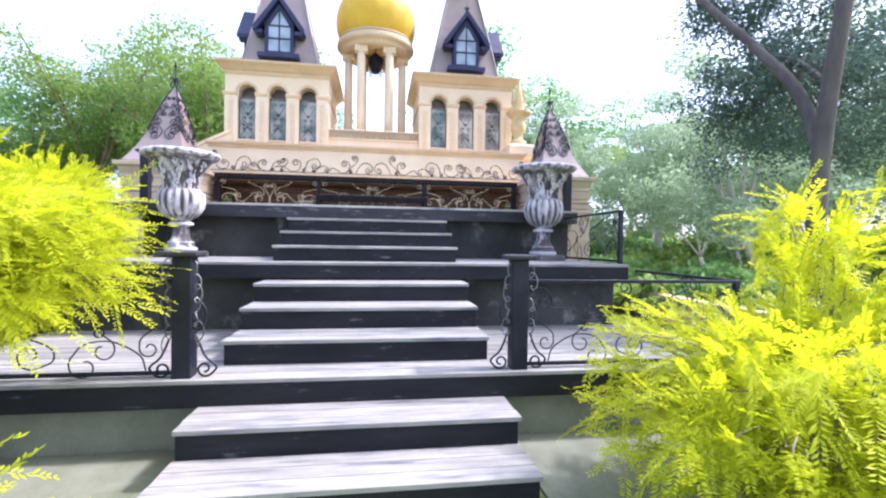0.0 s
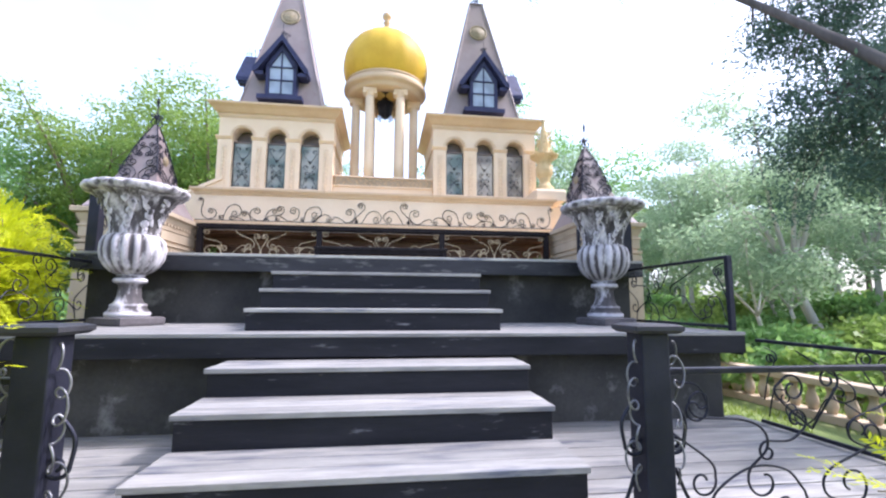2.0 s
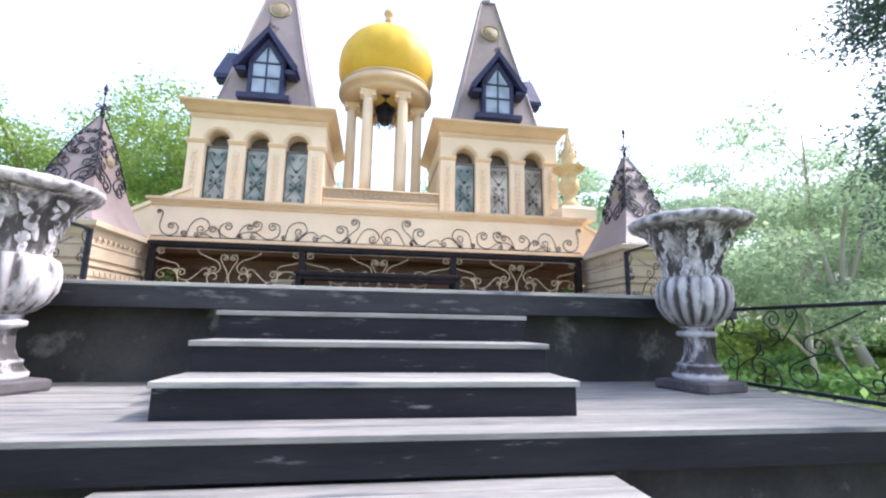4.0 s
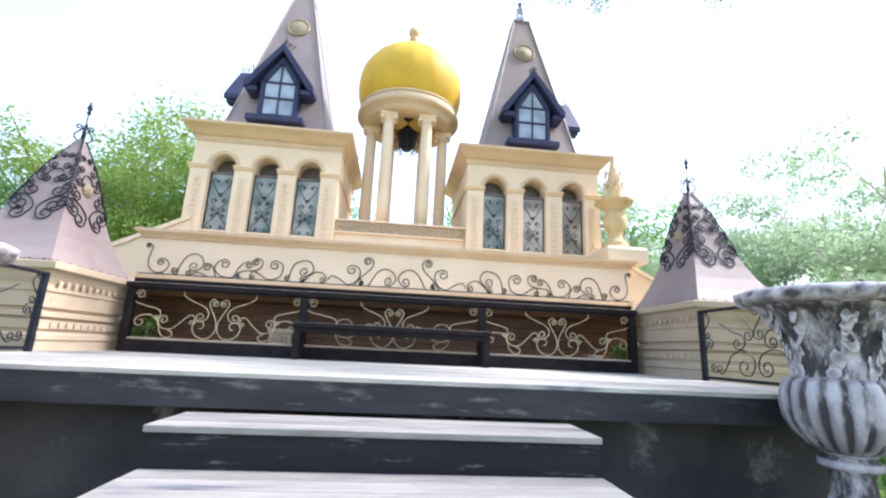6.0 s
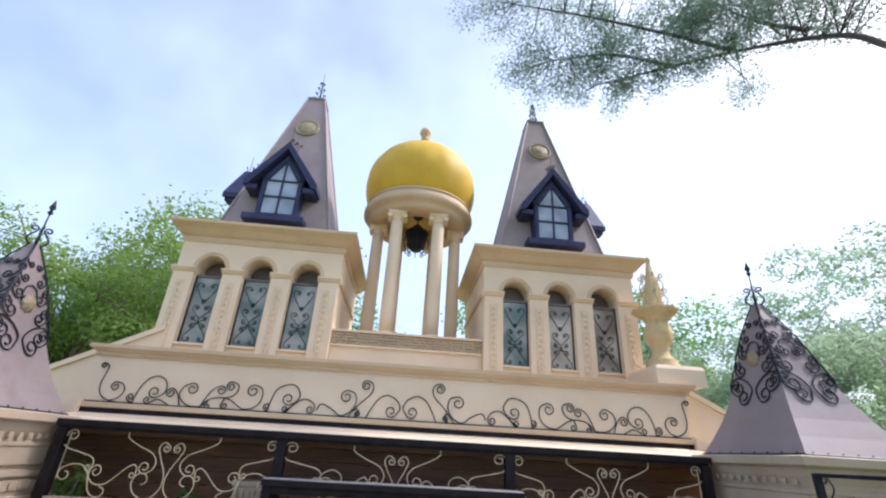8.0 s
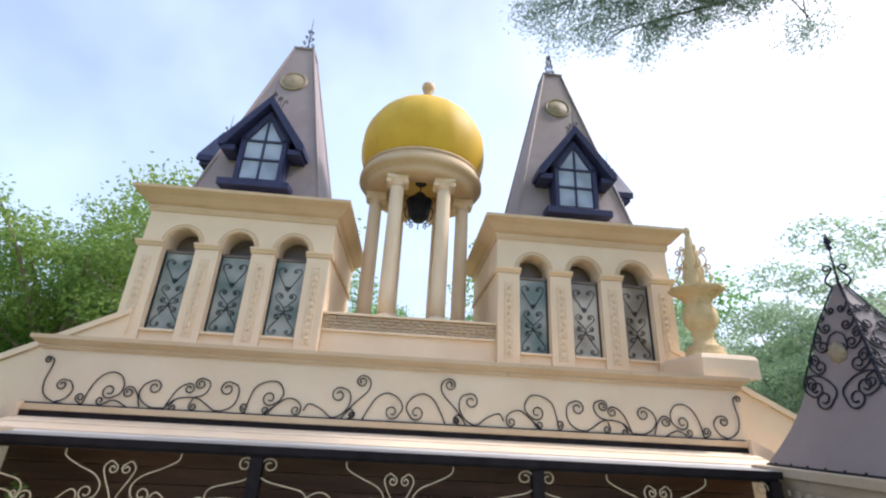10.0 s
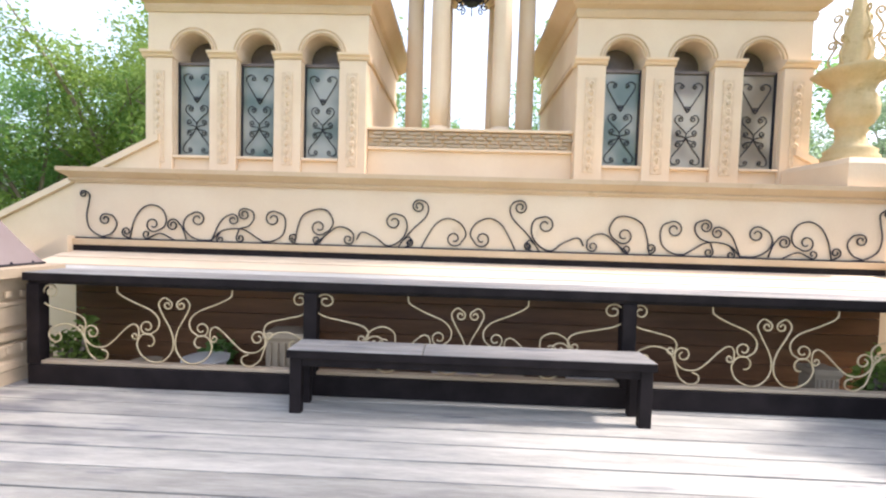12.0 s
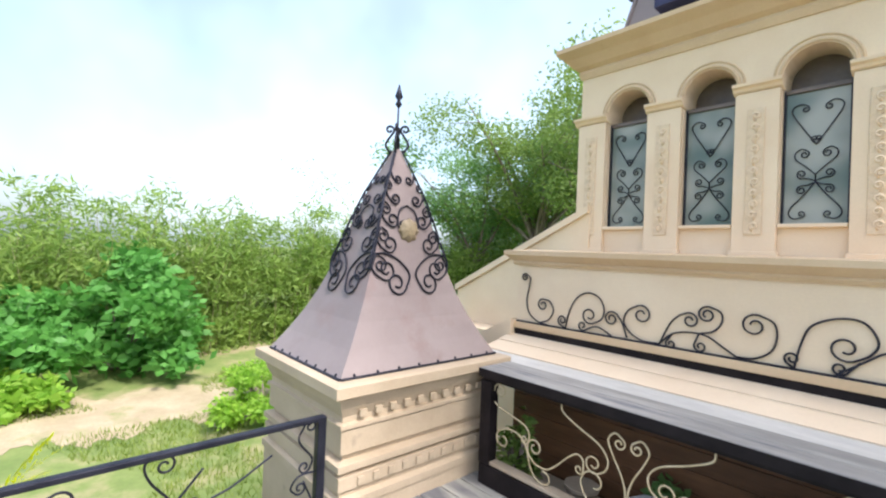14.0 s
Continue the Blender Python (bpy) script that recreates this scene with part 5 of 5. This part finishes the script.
def tree(name, loc, h, spread, clumps, leaves, leaf, mat, bark, seed, trunk_r, label, flat_clump=0.55, low=0.45, lean=(0, 0)):
    """A tapered, bent trunk that forks into limbs, each with its clumps of leaves."""
    rng = np.random.default_rng(seed)
    t = thing(name, loc, label, "tree", "trees round the deck")
    b = bmesh.new()
    fork = h * (low - 0.08)
    trunk = spline([(0, 0, -0.2), (lean[0] * 0.3 + rng.normal() * 0.08, lean[1] * 0.3, fork * 0.5), (lean[0] * 0.6, lean[1] * 0.6, fork)], 5)
    tube(trunk, trunk_r, 8, trunk_r * 0.72, bm=b)
    top = Vector(trunk[-1])
    cs, rs = [], []
    nl = max(4, clumps // 3)
    for k in range(nl):
        a = 2 * math.pi * (k + rng.random() * 0.7) / nl
        reach = spread * (0.35 + 0.65 * rng.random())
        tip = Vector((lean[0] + reach * math.cos(a), lean[1] + reach * math.sin(a), h * (low + 0.12 + (0.86 - low) * rng.random() ** 0.8)))
        mid = top.lerp(tip, 0.5) + Vector((rng.normal() * 0.15, rng.normal() * 0.15, h * 0.05))
        limb = spline([top, mid, tip], 6)
        tube(limb, trunk_r * 0.5, 6, trunk_r * 0.10, bm=b)
        for j in range(max(1, clumps // nl)):
            q = Vector(limb[-1 - 3 * j] if len(limb) > 1 + 3 * j else limb[-1]) + Vector(rng.normal(size=3) * spread * 0.16)
            cs.append(q)
            r = spread * (0.22 + 0.16 * rng.random())
            rs.append((r, r, r * flat_clump))
            tube([limb[-3], tuple(q)], trunk_r * 0.12, 5, trunk_r * 0.04, bm=b)
    part("trunk", b, bark, t, smooth=True)
    V, F = leaf_cloud(rng, [tuple(c) for c in cs], rs, leaves, leaf, 0.7)
    cloud_part("crown", V, F, mat, t)
    return t


T1 = tree("tree", (-14.5, 26, 0), 12.1, 5.2, 34, 30000, 0.165, LEAF_LIGHT, BARK, 11, 0.22, "tall broad tree with layered light green crown", 0.62)
T2 = tree("tree", (11.5, 26, 0), 10.2, 3.9, 26, 15000, 0.16, LEAF_HAZE, BARK_PALE, 12, 0.15, "slender tree with sparse crown painted a hazy grey-green", 0.5)
T3 = tree("tree", (9.8, 12.5, 0), 4.6, 2.3, 16, 5200, 0.13, LEAF_HAZE, BARK_PALE, 13, 0.07, "small tree with pale trunk and crown painted a hazy grey-green", 0.7, 0.38)
T4 = tree("tree", (-17.5, 25, 0), 8.9, 4.2, 26, 19000, 0.165, LEAF_MID, BARK, 14, 0.18, "broad tree with mid green crown", 0.65)
for k, (src, x, y, sc) in enumerate((
        (T1, -9.2, 27, 1.08), (T4, -2.4, 31, 1.02), (T4, 2.4, 33, 1.0), (T4, 9.6, 31, 1.5), (T4, -11.5, 31, 1.2), (T1, -13, 34, 1.05), (T4, -20, 32, 1.0),
        (T2, 16, 24, 0.95), (T2, 10, 31, 1.0), (T2, 19, 29, 0.95), (T2, 22, 21, 1.05), (T2, 25, 16, 0.9), (T2, 18, 16, 0.85), (T1, 30, 26, 0.85),
        (T2, 15, 35, 1.0), (T2, 27, 9, 1.1), (T2, 21, 6, 1.0), (T1, 27, 1, 0.85), (T2, 13.5, 20, 0.8), (T2, 20, 12, 0.9),
        (T3, 12.8, 14.5, 1.15), (T3, 15.5, 18, 1.25), (T3, 8.2, 19.5, 1.1), (T3, 18, 12, 1.3), (T3, 13, 5.5, 1.1), (T3, 16.5, 7.5, 1.2), (T3, 11, 20.5, 1.1), 
        (T4, 34, 36, 1.2), (T1, 24, 40, 1.0), (T1, 40, 14, 1.0), (T4, 36, -4, 1.0), (T4, 33, 24, 1.1))):
    copy_thing(src, pose(x, y, -0.05, 0, 0, 67 * k + 20) @ Matrix.Scale(sc, 4))

tree("tree", (13.2, 13.4, 0), 7.0, 3.0, 27, 12000, 0.12, LEAF_HAZE, BARK_PALE, 15, 0.16, "leaning pale-trunked tree with sparse crown painted a hazy grey-green", 0.45, 0.42, (-1.6, 0.6))

# big dark tree beside the lower deck, with a long limb over the castle
big = thing("tree", (5.35, 4.80, 0), "big dark-leaved tree with thick grey limbs reaching over the deck", "tree", "trees round the deck")
rng = np.random.default_rng(5)
bb = bmesh.new()
tube(spline([(0, 0, -0.2), (-0.05, 0.05, 1.6), (0.0, 0.0, 3.2), (0.25, -0.1, 5.5), (0.5, -0.2, 9.0)], 6), 0.115, 10, 0.07, bm=bb)
limbs = [[(0, 0, 2.7), (0.1, 0.48, 3.7), (0.1, 1.12, 4.5), (0.1, 1.77, 5.25), (0.1, 2.75, 6.35), (0.1, 3.8, 7.5), (0.0, 4.3, 8.3), (-0.35, 5.5, 9.3), (-1.3, 6.6, 9.8), (-2.0, 7.1, 9.9)],
         [(-0.05, 4.6, 8.75), (0.0, 5.4, 10.0), (-0.7, 5.7, 11.0)],
         [(-0.35, 5.5, 9.3), (-1.2, 6.0, 10.2), (-2.4, 6.3, 10.8), (-3.9, 6.3, 10.9)],
         [(-0.9, 6.2, 9.6), (-1.9, 6.6, 10.2), (-3.0, 6.9, 10.2)],
         [(0.2, 0.1, 3.6), (1.0, 1.5, 4.6), (1.6, 2.9, 5.0)], [(0.2, 2.1, 6.0), (1.0, 2.6, 6.7), (2.2, 2.4, 7.2)],
         [(0.3, -0.1, 5.5), (1.5, 0.6, 7.2), (2.5, 1.2, 8.2)], [(0.5, -0.2, 8.4), (0.2, 1.2, 10.2), (-0.3, 2.4, 11.0)]]
bough = []
for i, lm in enumerate(limbs):
    ln = spline(lm, 6)
    tube(ln, 0.085 if i == 0 else 0.04, 7, 0.012, bm=bb)
    bough += [Vector(p) for p in ln[4:]]


def clumps(rows, n, low=0.3, high=0.6):
    cl, cr = [], []
    for x, y, z, r in rows:
        for _ in range(n):
            o = rng.normal(size=3) * r * 0.6
            c = Vector((x + o[0], y + o[1], z + o[2] * 0.7))
            if c.x > 0.3 and c.y > 3.2 and c.z < 8.6:
                c.y = 3.2 - 0.5 * rng.random()
            cl.append(tuple(c))
            k = r * rng.uniform(low, high)
            cr.append((k, k, k * 0.7))
            root = min(bough, key=lambda p: (p - c).length)
            mid = root.lerp(c, 0.5) + Vector(rng.normal(size=3) * 0.08)
            tube(spline([tuple(root), tuple(mid), tuple(c)], 3), 0.012, 4, 0.003, bm=bb)
    return cl, cr


over = [(-4.0, 6.3, 10.9), (-3.2, 6.9, 10.3), (-2.8, 6.6, 11.1), (-2.3, 6.9, 10.0), (-1.8, 6.9, 9.75), (-1.8, 6.7, 10.6), (-1.3, 6.5, 9.8), (-1.1, 6.1, 10.7), (-0.9, 6.1, 9.8), (-0.6, 5.7, 10.1), (-0.3, 5.4, 9.4), (-0.2, 5.2, 10.0),
        (-0.2, 4.8, 9.2), (0.0, 4.3, 9.3), (0.1, 3.7, 9.1), (-3.0, 5.8, 11.7), (-1.8, 5.5, 11.4), (-0.7, 5.1, 11.1), (-0.3, 4.4, 10.2)]
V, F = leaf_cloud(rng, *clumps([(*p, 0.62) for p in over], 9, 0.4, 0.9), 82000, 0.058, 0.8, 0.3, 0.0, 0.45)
# overhead leaves take the lighter copy, with sky light in its colour
cloud_part("crown", V, F, LEAF_OVER_LIT, big)
side = [(0.45 + 0.85 * q + 0.2 * rng.normal() - (0.35 if z > 5 else 0.0), 3.5 - 0.65 * q + 0.2 * rng.normal(), z + 0.3 * rng.normal(), 0.8) for q in (1.0, 1.8, 2.6, 3.5) for z in (3.7, 4.5, 5.3, 6.1, 6.9, 7.7)]
side += [(x, y, z, 0.75) for x, y, z in ((0.9, 2.2, 4.3), (0.9, 1.3, 3.5), (0.9, 0.7, 4.0), (0.9, 1.4, 4.2))]
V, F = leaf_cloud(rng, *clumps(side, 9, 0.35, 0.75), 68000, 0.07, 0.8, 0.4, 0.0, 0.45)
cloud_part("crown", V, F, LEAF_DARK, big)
part("trunk", bb, BARK_SHADED, big, smooth=True)


def feathery_bush(loc, reach, h, stems, seed, mat, label, lean=(0, 0), low=0.35, fine=15):
    """A bush of arching feathery sprays: every spray has a thin stem and two rows of narrow leaflets."""
    rng = np.random.default_rng(seed)
    t = thing("golden_bush", loc, label, "bush", "golden bushes")
    sb = bmesh.new()
    Vs, Fs, nv = [], [], 0
    for k in range(stems):
        a = rng.random() * 2 * math.pi
        rr_ = reach * (0.25 + 0.75 * rng.random())
        z1 = h * (low + (1 - low) * rng.random())
        base = np.array([0.15 * math.cos(a), 0.15 * math.sin(a), 0.05])
        p1 = np.array([rr_ * 0.55 * math.cos(a) + lean[0] * 0.5, rr_ * 0.55 * math.sin(a) + lean[1] * 0.5, z1 * 0.85])
        p2 = np.array([rr_ * math.cos(a) + lean[0], rr_ * math.sin(a) + lean[1], z1])
        pts = [np.array(p) for p in spline([tuple(base), tuple(p1), tuple(p2), tuple(p2 + (p2 - p1) * 0.25 - np.array([0, 0, 0.10 * h * rng.random()]))], 9)]
        if k % 5 == 0:
            tube([tuple(p) for p in pts], 0.009, 4, 0.003, bm=sb)
        for sub in range(5):
            i0 = rng.integers(7 if low < 0.5 else 13, len(pts) - 3)
            o = pts[i0]
            d = pts[i0 + 2] - pts[i0]
            d = d / (np.linalg.norm(d) + 1e-6) + rng.normal(size=3) * 0.45
            d[2] += 0.15
            d /= np.linalg.norm(d)
            side = np.cross(d, [0, 0, 1.0]) + rng.normal(size=3) * 0.25
            side /= np.linalg.norm(side)
            L = 0.20 + 0.22 * rng.random()
            m_ = fine
            u = (np.arange(m_) + 0.5) / m_
            q = o + (u * L)[:, None] * d - ((u ** 2) * 0.05)[:, None] * np.array([0, 0, 1.0])
            for sg in (-1, 1):
                ll = ((0.90 / fine) * (1 - 0.7 * u) + 0.014)[:, None]
                dirv = (0.62 * d + sg * 0.78 * side + rng.normal(size=(m_, 3)) * 0.14)
                tip = q + ll * dirv
                nrm = np.cross(dirv, d) + 1e-6
                wv = np.cross(dirv, nrm)
                wv = wv / (np.linalg.norm(wv, axis=1)[:, None] + 1e-9) * (0.105 / fine)
                mid = q + 0.5 * (tip - q)
                quad = np.stack([q, mid + wv, tip, mid - wv], 1).reshape(-1, 3)
                Vs.append(quad)
                Fs.append(np.arange(4 * m_).reshape(-1, 4) + nv)
                nv += 4 * m_
    part("branchwork", sb, BARK, t)
    cloud_part("foliage", np.concatenate(Vs), np.concatenate(Fs), mat, t)
    return t


feathery_bush((-3.0, 2.95, 0), 0.86, 1.93, 640, 21, LEAF_GOLD, "bright yellow feathery bush beside the steps", (0.62, 0.0), 0.68, 19)
feathery_bush((2.50, 2.35, 0), 1.05, 1.22, 430, 22, LEAF_GOLD, "bright yellow feathery bush beside the steps", fine=19)
feathery_bush((3.05, 2.75, 0), 0.42, 2.0, 80, 23, LEAF_GOLD, "tall bright yellow feathery bush beside the deck")
feathery_bush((-1.42, 1.55, 0), 0.42, 0.84, 130, 24, LEAF_GOLD, "low bright yellow feathery bush beside the steps")
feathery_bush((-4.45, 6.45, 0), 1.15, 2.35, 760, 25, LEAF_GOLD, "lime yellow feathery bush behind the landing railing")
feathery_bush((-4.6, 4.4, 0), 0.95, 2.3, 260, 26, LEAF_GOLD, "lime yellow feathery bush beside the lower deck")
feathery_bush((-4.3, 7.0, 0), 0.75, 2.6, 620, 29, LEAF_GOLD, "lime yellow feathery bush behind the landing railing")
feathery_bush((-7.6, 4.6, 0), 0.9, 1.3, 150, 28, LEAF_GOLD, "lime yellow feathery bush on the lawn")


def shrub(name, loc, r, h, leaves, leaf, mat, seed, label, aspect=0.6):
    rng = np.random.default_rng(seed)
    t = thing(name, loc, label, "shrub")
    b = bmesh.new()
    cs, rs = [], []
    for k in range(26):
        a, q = rng.random() * 6.28, r * math.sqrt(rng.random())
        z = h * (0.14 + 0.71 * rng.random() * (1 - 0.5 * q / r))
        tube([(0.1 * math.cos(a), 0.1 * math.sin(a), -0.1), (0.5 * q * math.cos(a), 0.5 * q * math.sin(a), z * 0.6), (q * math.cos(a), q * math.sin(a), z)], 0.03, 5, 0.01, bm=b)
        cs.append((q * math.cos(a), q * math.sin(a), z))
        rs.append((r * rng.uniform(0.20, 0.36), r * rng.uniform(0.20, 0.36), h * rng.uniform(0.10, 0.2)))
    part("branchwork", b, BARK, t)
    V, F = leaf_cloud(rng, cs, rs, leaves, leaf, 0.6, aspect, 0.3)
    cloud_part("foliage", V, F, mat, t)
    return t


shrub("broadleaf_shrub", (-17.7, 9.8, 0), 2.7, 4.2, 7500, 0.30, LEAF_BROAD, 31, "large broad-leaved green shrub before the bamboo")
shrub("broadleaf_shrub", (-17.3, 5.2, 0), 2.6, 3.5, 6500, 0.28, LEAF_BROAD, 32, "large broad-leaved green shrub before the bamboo")
shrub("low_shrub", (-14.8, 6.6, 0), 1.6, 1.1, 3200, 0.20, LEAF_BRIGHT, 33, "low leafy green plants at the path edge")
shrub("low_shrub", (-15.2, 3.6, 0), 1.8, 1.2, 3200, 0.20, LEAF_BRIGHT, 34, "low leafy green plants at the path edge")
shrub("low_shrub", (-11.6, 11.9, 0), 1.5, 1.6, 6500, 0.12, LEAF_BRIGHT, 35, "bright green rounded shrub on the dirt")
shrub("low_shrub", (-10.2, 13.2, 0), 0.9, 1.3, 3000, 0.11, LEAF_BROAD, 36, "green rounded shrub on the dirt")
shrub("void_plant", (-2.24, 11.12, 2.05), 0.12, 0.62, 420, 0.07, LEAF_MID, 37, "small green plant behind the railing")
shrub("void_plant", (-3.24, 10.72, 2.05), 0.15, 0.85, 900, 0.06, LEAF_LIGHT, 38, "small green plant beside the pier")
shrub("void_plant", (3.26, 10.72, 2.05), 0.15, 0.75, 800, 0.06, LEAF_LIGHT, 39, "small green plant beside the pier")
for k, (x, y, r, h) in enumerate(((8.5, 8.5, 1.6, 1.4), (9.0, 11.0, 1.6, 1.5), (10.5, 6.8, 1.8, 1.6), (6.6, 12.5, 1.4, 1.6), (12, 12, 2.0, 1.8), (8.0, 15, 1.8, 1.8), (-6.8, 13.8, 1.6, 2.2), (-8.4, 16.5, 1.8, 2.4), (6.6, 10.2, 1.0, 1.2))):
    shrub("low_shrub", (x, y, 0), r, h, 3000, 0.16, LEAF_MID if k % 2 else LEAF_LIGHT, 50 + k, "leafy green shrub among the trees")


TH = shrub("thicket", (20, 22, 0), 3.4, 3.4, 7000, 0.26, LEAF_LIGHT, 90, "dense light green thicket below the trees")
TM = shrub("thicket", (16, 27, 0), 3.4, 3.0, 7000, 0.24, LEAF_MID, 91, "dense green thicket below the trees")
for k, (src, x, y, sc) in enumerate(((TH, 9, 24, 0.9), (TM, 12, 22.5, 0.9), (TH, 15.5, 21, 0.9), (TM, 18.5, 18, 1.0), (TH, 22, 15, 1.0), (TM, 21.5, 10.5, 1.0), (TH, 20, 5.5, 1.0), (TM, 26, 20, 1.2), (TM, 11, 30, 1.2), (TH, 20, 32, 1.3), (TM, 28, 12, 1.2), (TH, 24, 26, 1.2),
                                     (TM, -12, 22, 0.9), (TH, -9, 24, 1.0), (TM, -16, 24, 1.0), (TH, -13, 29, 1.2), (TM, -7.5, 29, 1.0), (TM, 14, 16.5, 0.6), (TH, 16.5, 13.5, 0.6), (TM, 15.5, 9.0, 0.6), (TH, 11, 17.5, 0.6))):
    copy_thing(src, pose(x, y, -0.1, 0, 0, 49 * k) @ Matrix.Scale(sc, 4))
tree("bare_tree", (-16.6, 17.6, 0), 8.2, 2.6, 18, 500, 0.12, LEAF_BAMBOO, BARK_PALE, 92, 0.07, "thin almost leafless tree above the bamboo", 0.6, 0.5)


CANE = surf("green_brown_cane", (0.14, 0.15, 0.06), (0.28, 0.27, 0.12), 2.0, 0.7, 0.3, 20, stretch=(1, 1, 0.3), grain=0.2, world_space=True)


def bamboo(name, x0, x1, y0, y1, h, stalks, leaves, seed):
    """A thicket of many thin canes with drooping narrow leaves."""
    rng = np.random.default_rng(seed)
    t = thing(name, ((x0 + x1) / 2, (y0 + y1) / 2, 0), "dense pale green bamboo thicket along the lawn", "bamboo", kind="stuff")
    b = bmesh.new()
    cs, rs = [], []
    for k in range(stalks):
        x, y = rng.uniform(x0, x1) - (x0 + x1) / 2, rng.uniform(y0, y1) - (y0 + y1) / 2
        hh = h * (0.60 + 0.45 * rng.random() + 0.35 * noise.noise(Vector((x * 0.4, (y + y0) * 0.45, seed))))
        dx, dy = rng.normal(size=2) * 0.5
        ln = spline([(x, y, -0.1), (x + dx * 0.2, y + dy * 0.2, hh * 0.55), (x + dx * 1.2, y + dy * 1.2, hh)], 4)
        tube(ln, 0.03, 4, 0.006, bm=b)
        for f in (0.04, 0.08, 0.14, 0.25, 0.35, 0.5, 0.6, 0.72, 0.85, 1.0):
            p = ln[min(len(ln) - 1, int(f * (len(ln) - 1)))]
            cs.append(tuple(p))
            rs.append((0.75, 0.75, 0.5))
    part("canes", b, CANE, t)
    V, F = leaf_cloud(rng, cs, rs, leaves, 0.26, 0.9, 0.22, 0.1)
    cloud_part("foliage", V, F, LEAF_BAMBOO, t)
    return t


for k in range(7):
    y = -8 + 5.2 * k
    x = -19.3 - 0.5 * abs(k - 3) + (1.6 if k == 5 else 0) + (3.5 if k == 6 else 0)
    bamboo("bamboo_thicket", x - 2.2, x + 1.0, y, y + 5.4, 5.0, 72, 42000, 60 + k)

# low cream balustrade and pale stones on the right-hand lawn
bal = thing("balustrade", (6.5, 8.0, 0), "low cream stone balustrade on the lawn", "balustrade")
part("plinth", box(-0.12, 0.12, -2.2, 2.2, 0, 0.12, 0.01), PALE_STONE, bal)
part("coping", box(-0.14, 0.14, -2.2, 2.2, 0.50, 0.60, 0.012), PALE_STONE, bal)
for k in range(15):
    part("baluster", moved(lathe([(0.06, 0.12), (0.09, 0.22), (0.08, 0.30), (0.045, 0.40), (0.06, 0.50)], 12), pose(0, -2.05 + k * 0.293, 0)), PALE_STONE, bal, smooth=True)


# sandy path over the lawn, and blades of grass
pb = bmesh.new()
way = spline([(-12.5, -6, 0), (-12.8, 2, 0), (-13.4, 7, 0), (-13.2, 11, 0), (-11.5, 15, 0), (-8.0, 19, 0)], 40)
left, right = [], []
for i, p in enumerate(way):
    d = (Vector(way[min(i + 1, len(way) - 1)]) - Vector(way[max(i - 1, 0)])).normalized()
    sd = Vector((d.y, -d.x, 0))
    wl, wr = (1.3 + 0.8 * noise.noise(Vector((i * 0.12, q, 0))) + 0.5 * noise.noise(Vector((i * 0.55, q, 3))) for q in (0.3, 7.7))
    left.append(pb.verts.new(Vector(p) - sd * wl + Vector((0, 0, 0.012))))
    right.append(pb.verts.new(Vector(p) + sd * wr + Vector((0, 0, 0.012))))
for i in range(len(way) - 1):
    pb.faces.new((left[i], left[i + 1], right[i + 1], right[i]))
SAND = surf("sandy_dirt", (0.34, 0.27, 0.17), (0.45, 0.37, 0.25), 1.5, 0.95, 0.6, 14, stain=(0.22, 0.26, 0.09), stain_scale=0.9, stain_at=0.56, grain=0.25, world_space=True)
structure("path", pb, SAND, "pale sandy dirt path across the lawn")

rg_ = np.random.default_rng(77)
cnt = 110000
gx_ = np.concatenate([rg_.uniform(-16, -4.2, cnt // 2), rg_.uniform(4.0, 14, cnt // 4), rg_.uniform(-10.0, 10.0, cnt // 3)])
gy_ = np.concatenate([rg_.uniform(0, 15, cnt // 2), rg_.uniform(1, 14, cnt // 4), rg_.uniform(-7.0, 2.2, cnt // 3)])
keep = np.ones(len(gx_), bool)
keep &= ~((np.abs(gx_) < 1.35) & (gy_ > -2))
keep &= np.array([noise.noise(Vector((float(a) * 0.35, float(b) * 0.35, 3))) > -0.12 for a, b in zip(gx_, gy_)])
keep &= ~((np.abs(gx_ + 13.1) < 0.75) & (gx_ < -4))
gx_, gy_ = gx_[keep], gy_[keep]
m2 = len(gx_)
ang, hh_ = rg_.uniform(0, 6.28, m2), rg_.uniform(0.05, 0.16, m2)
lx, ly = rg_.normal(0, 0.05, m2), rg_.normal(0, 0.05, m2)
zz = np.full(m2, -0.02)
GV = np.stack([np.stack([gx_ - 0.012 * np.cos(ang), gy_ - 0.012 * np.sin(ang), zz], 1), np.stack([gx_ + 0.012 * np.cos(ang), gy_ + 0.012 * np.sin(ang), zz], 1), np.stack([gx_ + lx, gy_ + ly, hh_], 1)], 1).reshape(-1, 3)
LEAF_GRASS = leaf_mat("grass_blades", (0.12, 0.22, 0.04), (0.30, 0.37, 0.065), 0.5)
gr = cloud_part("grass", GV, np.arange(3 * m2).reshape(-1, 3), LEAF_GRASS, None, "short patchy green and yellow lawn grass")
tagged(gr, category="grass", kind="stuff")
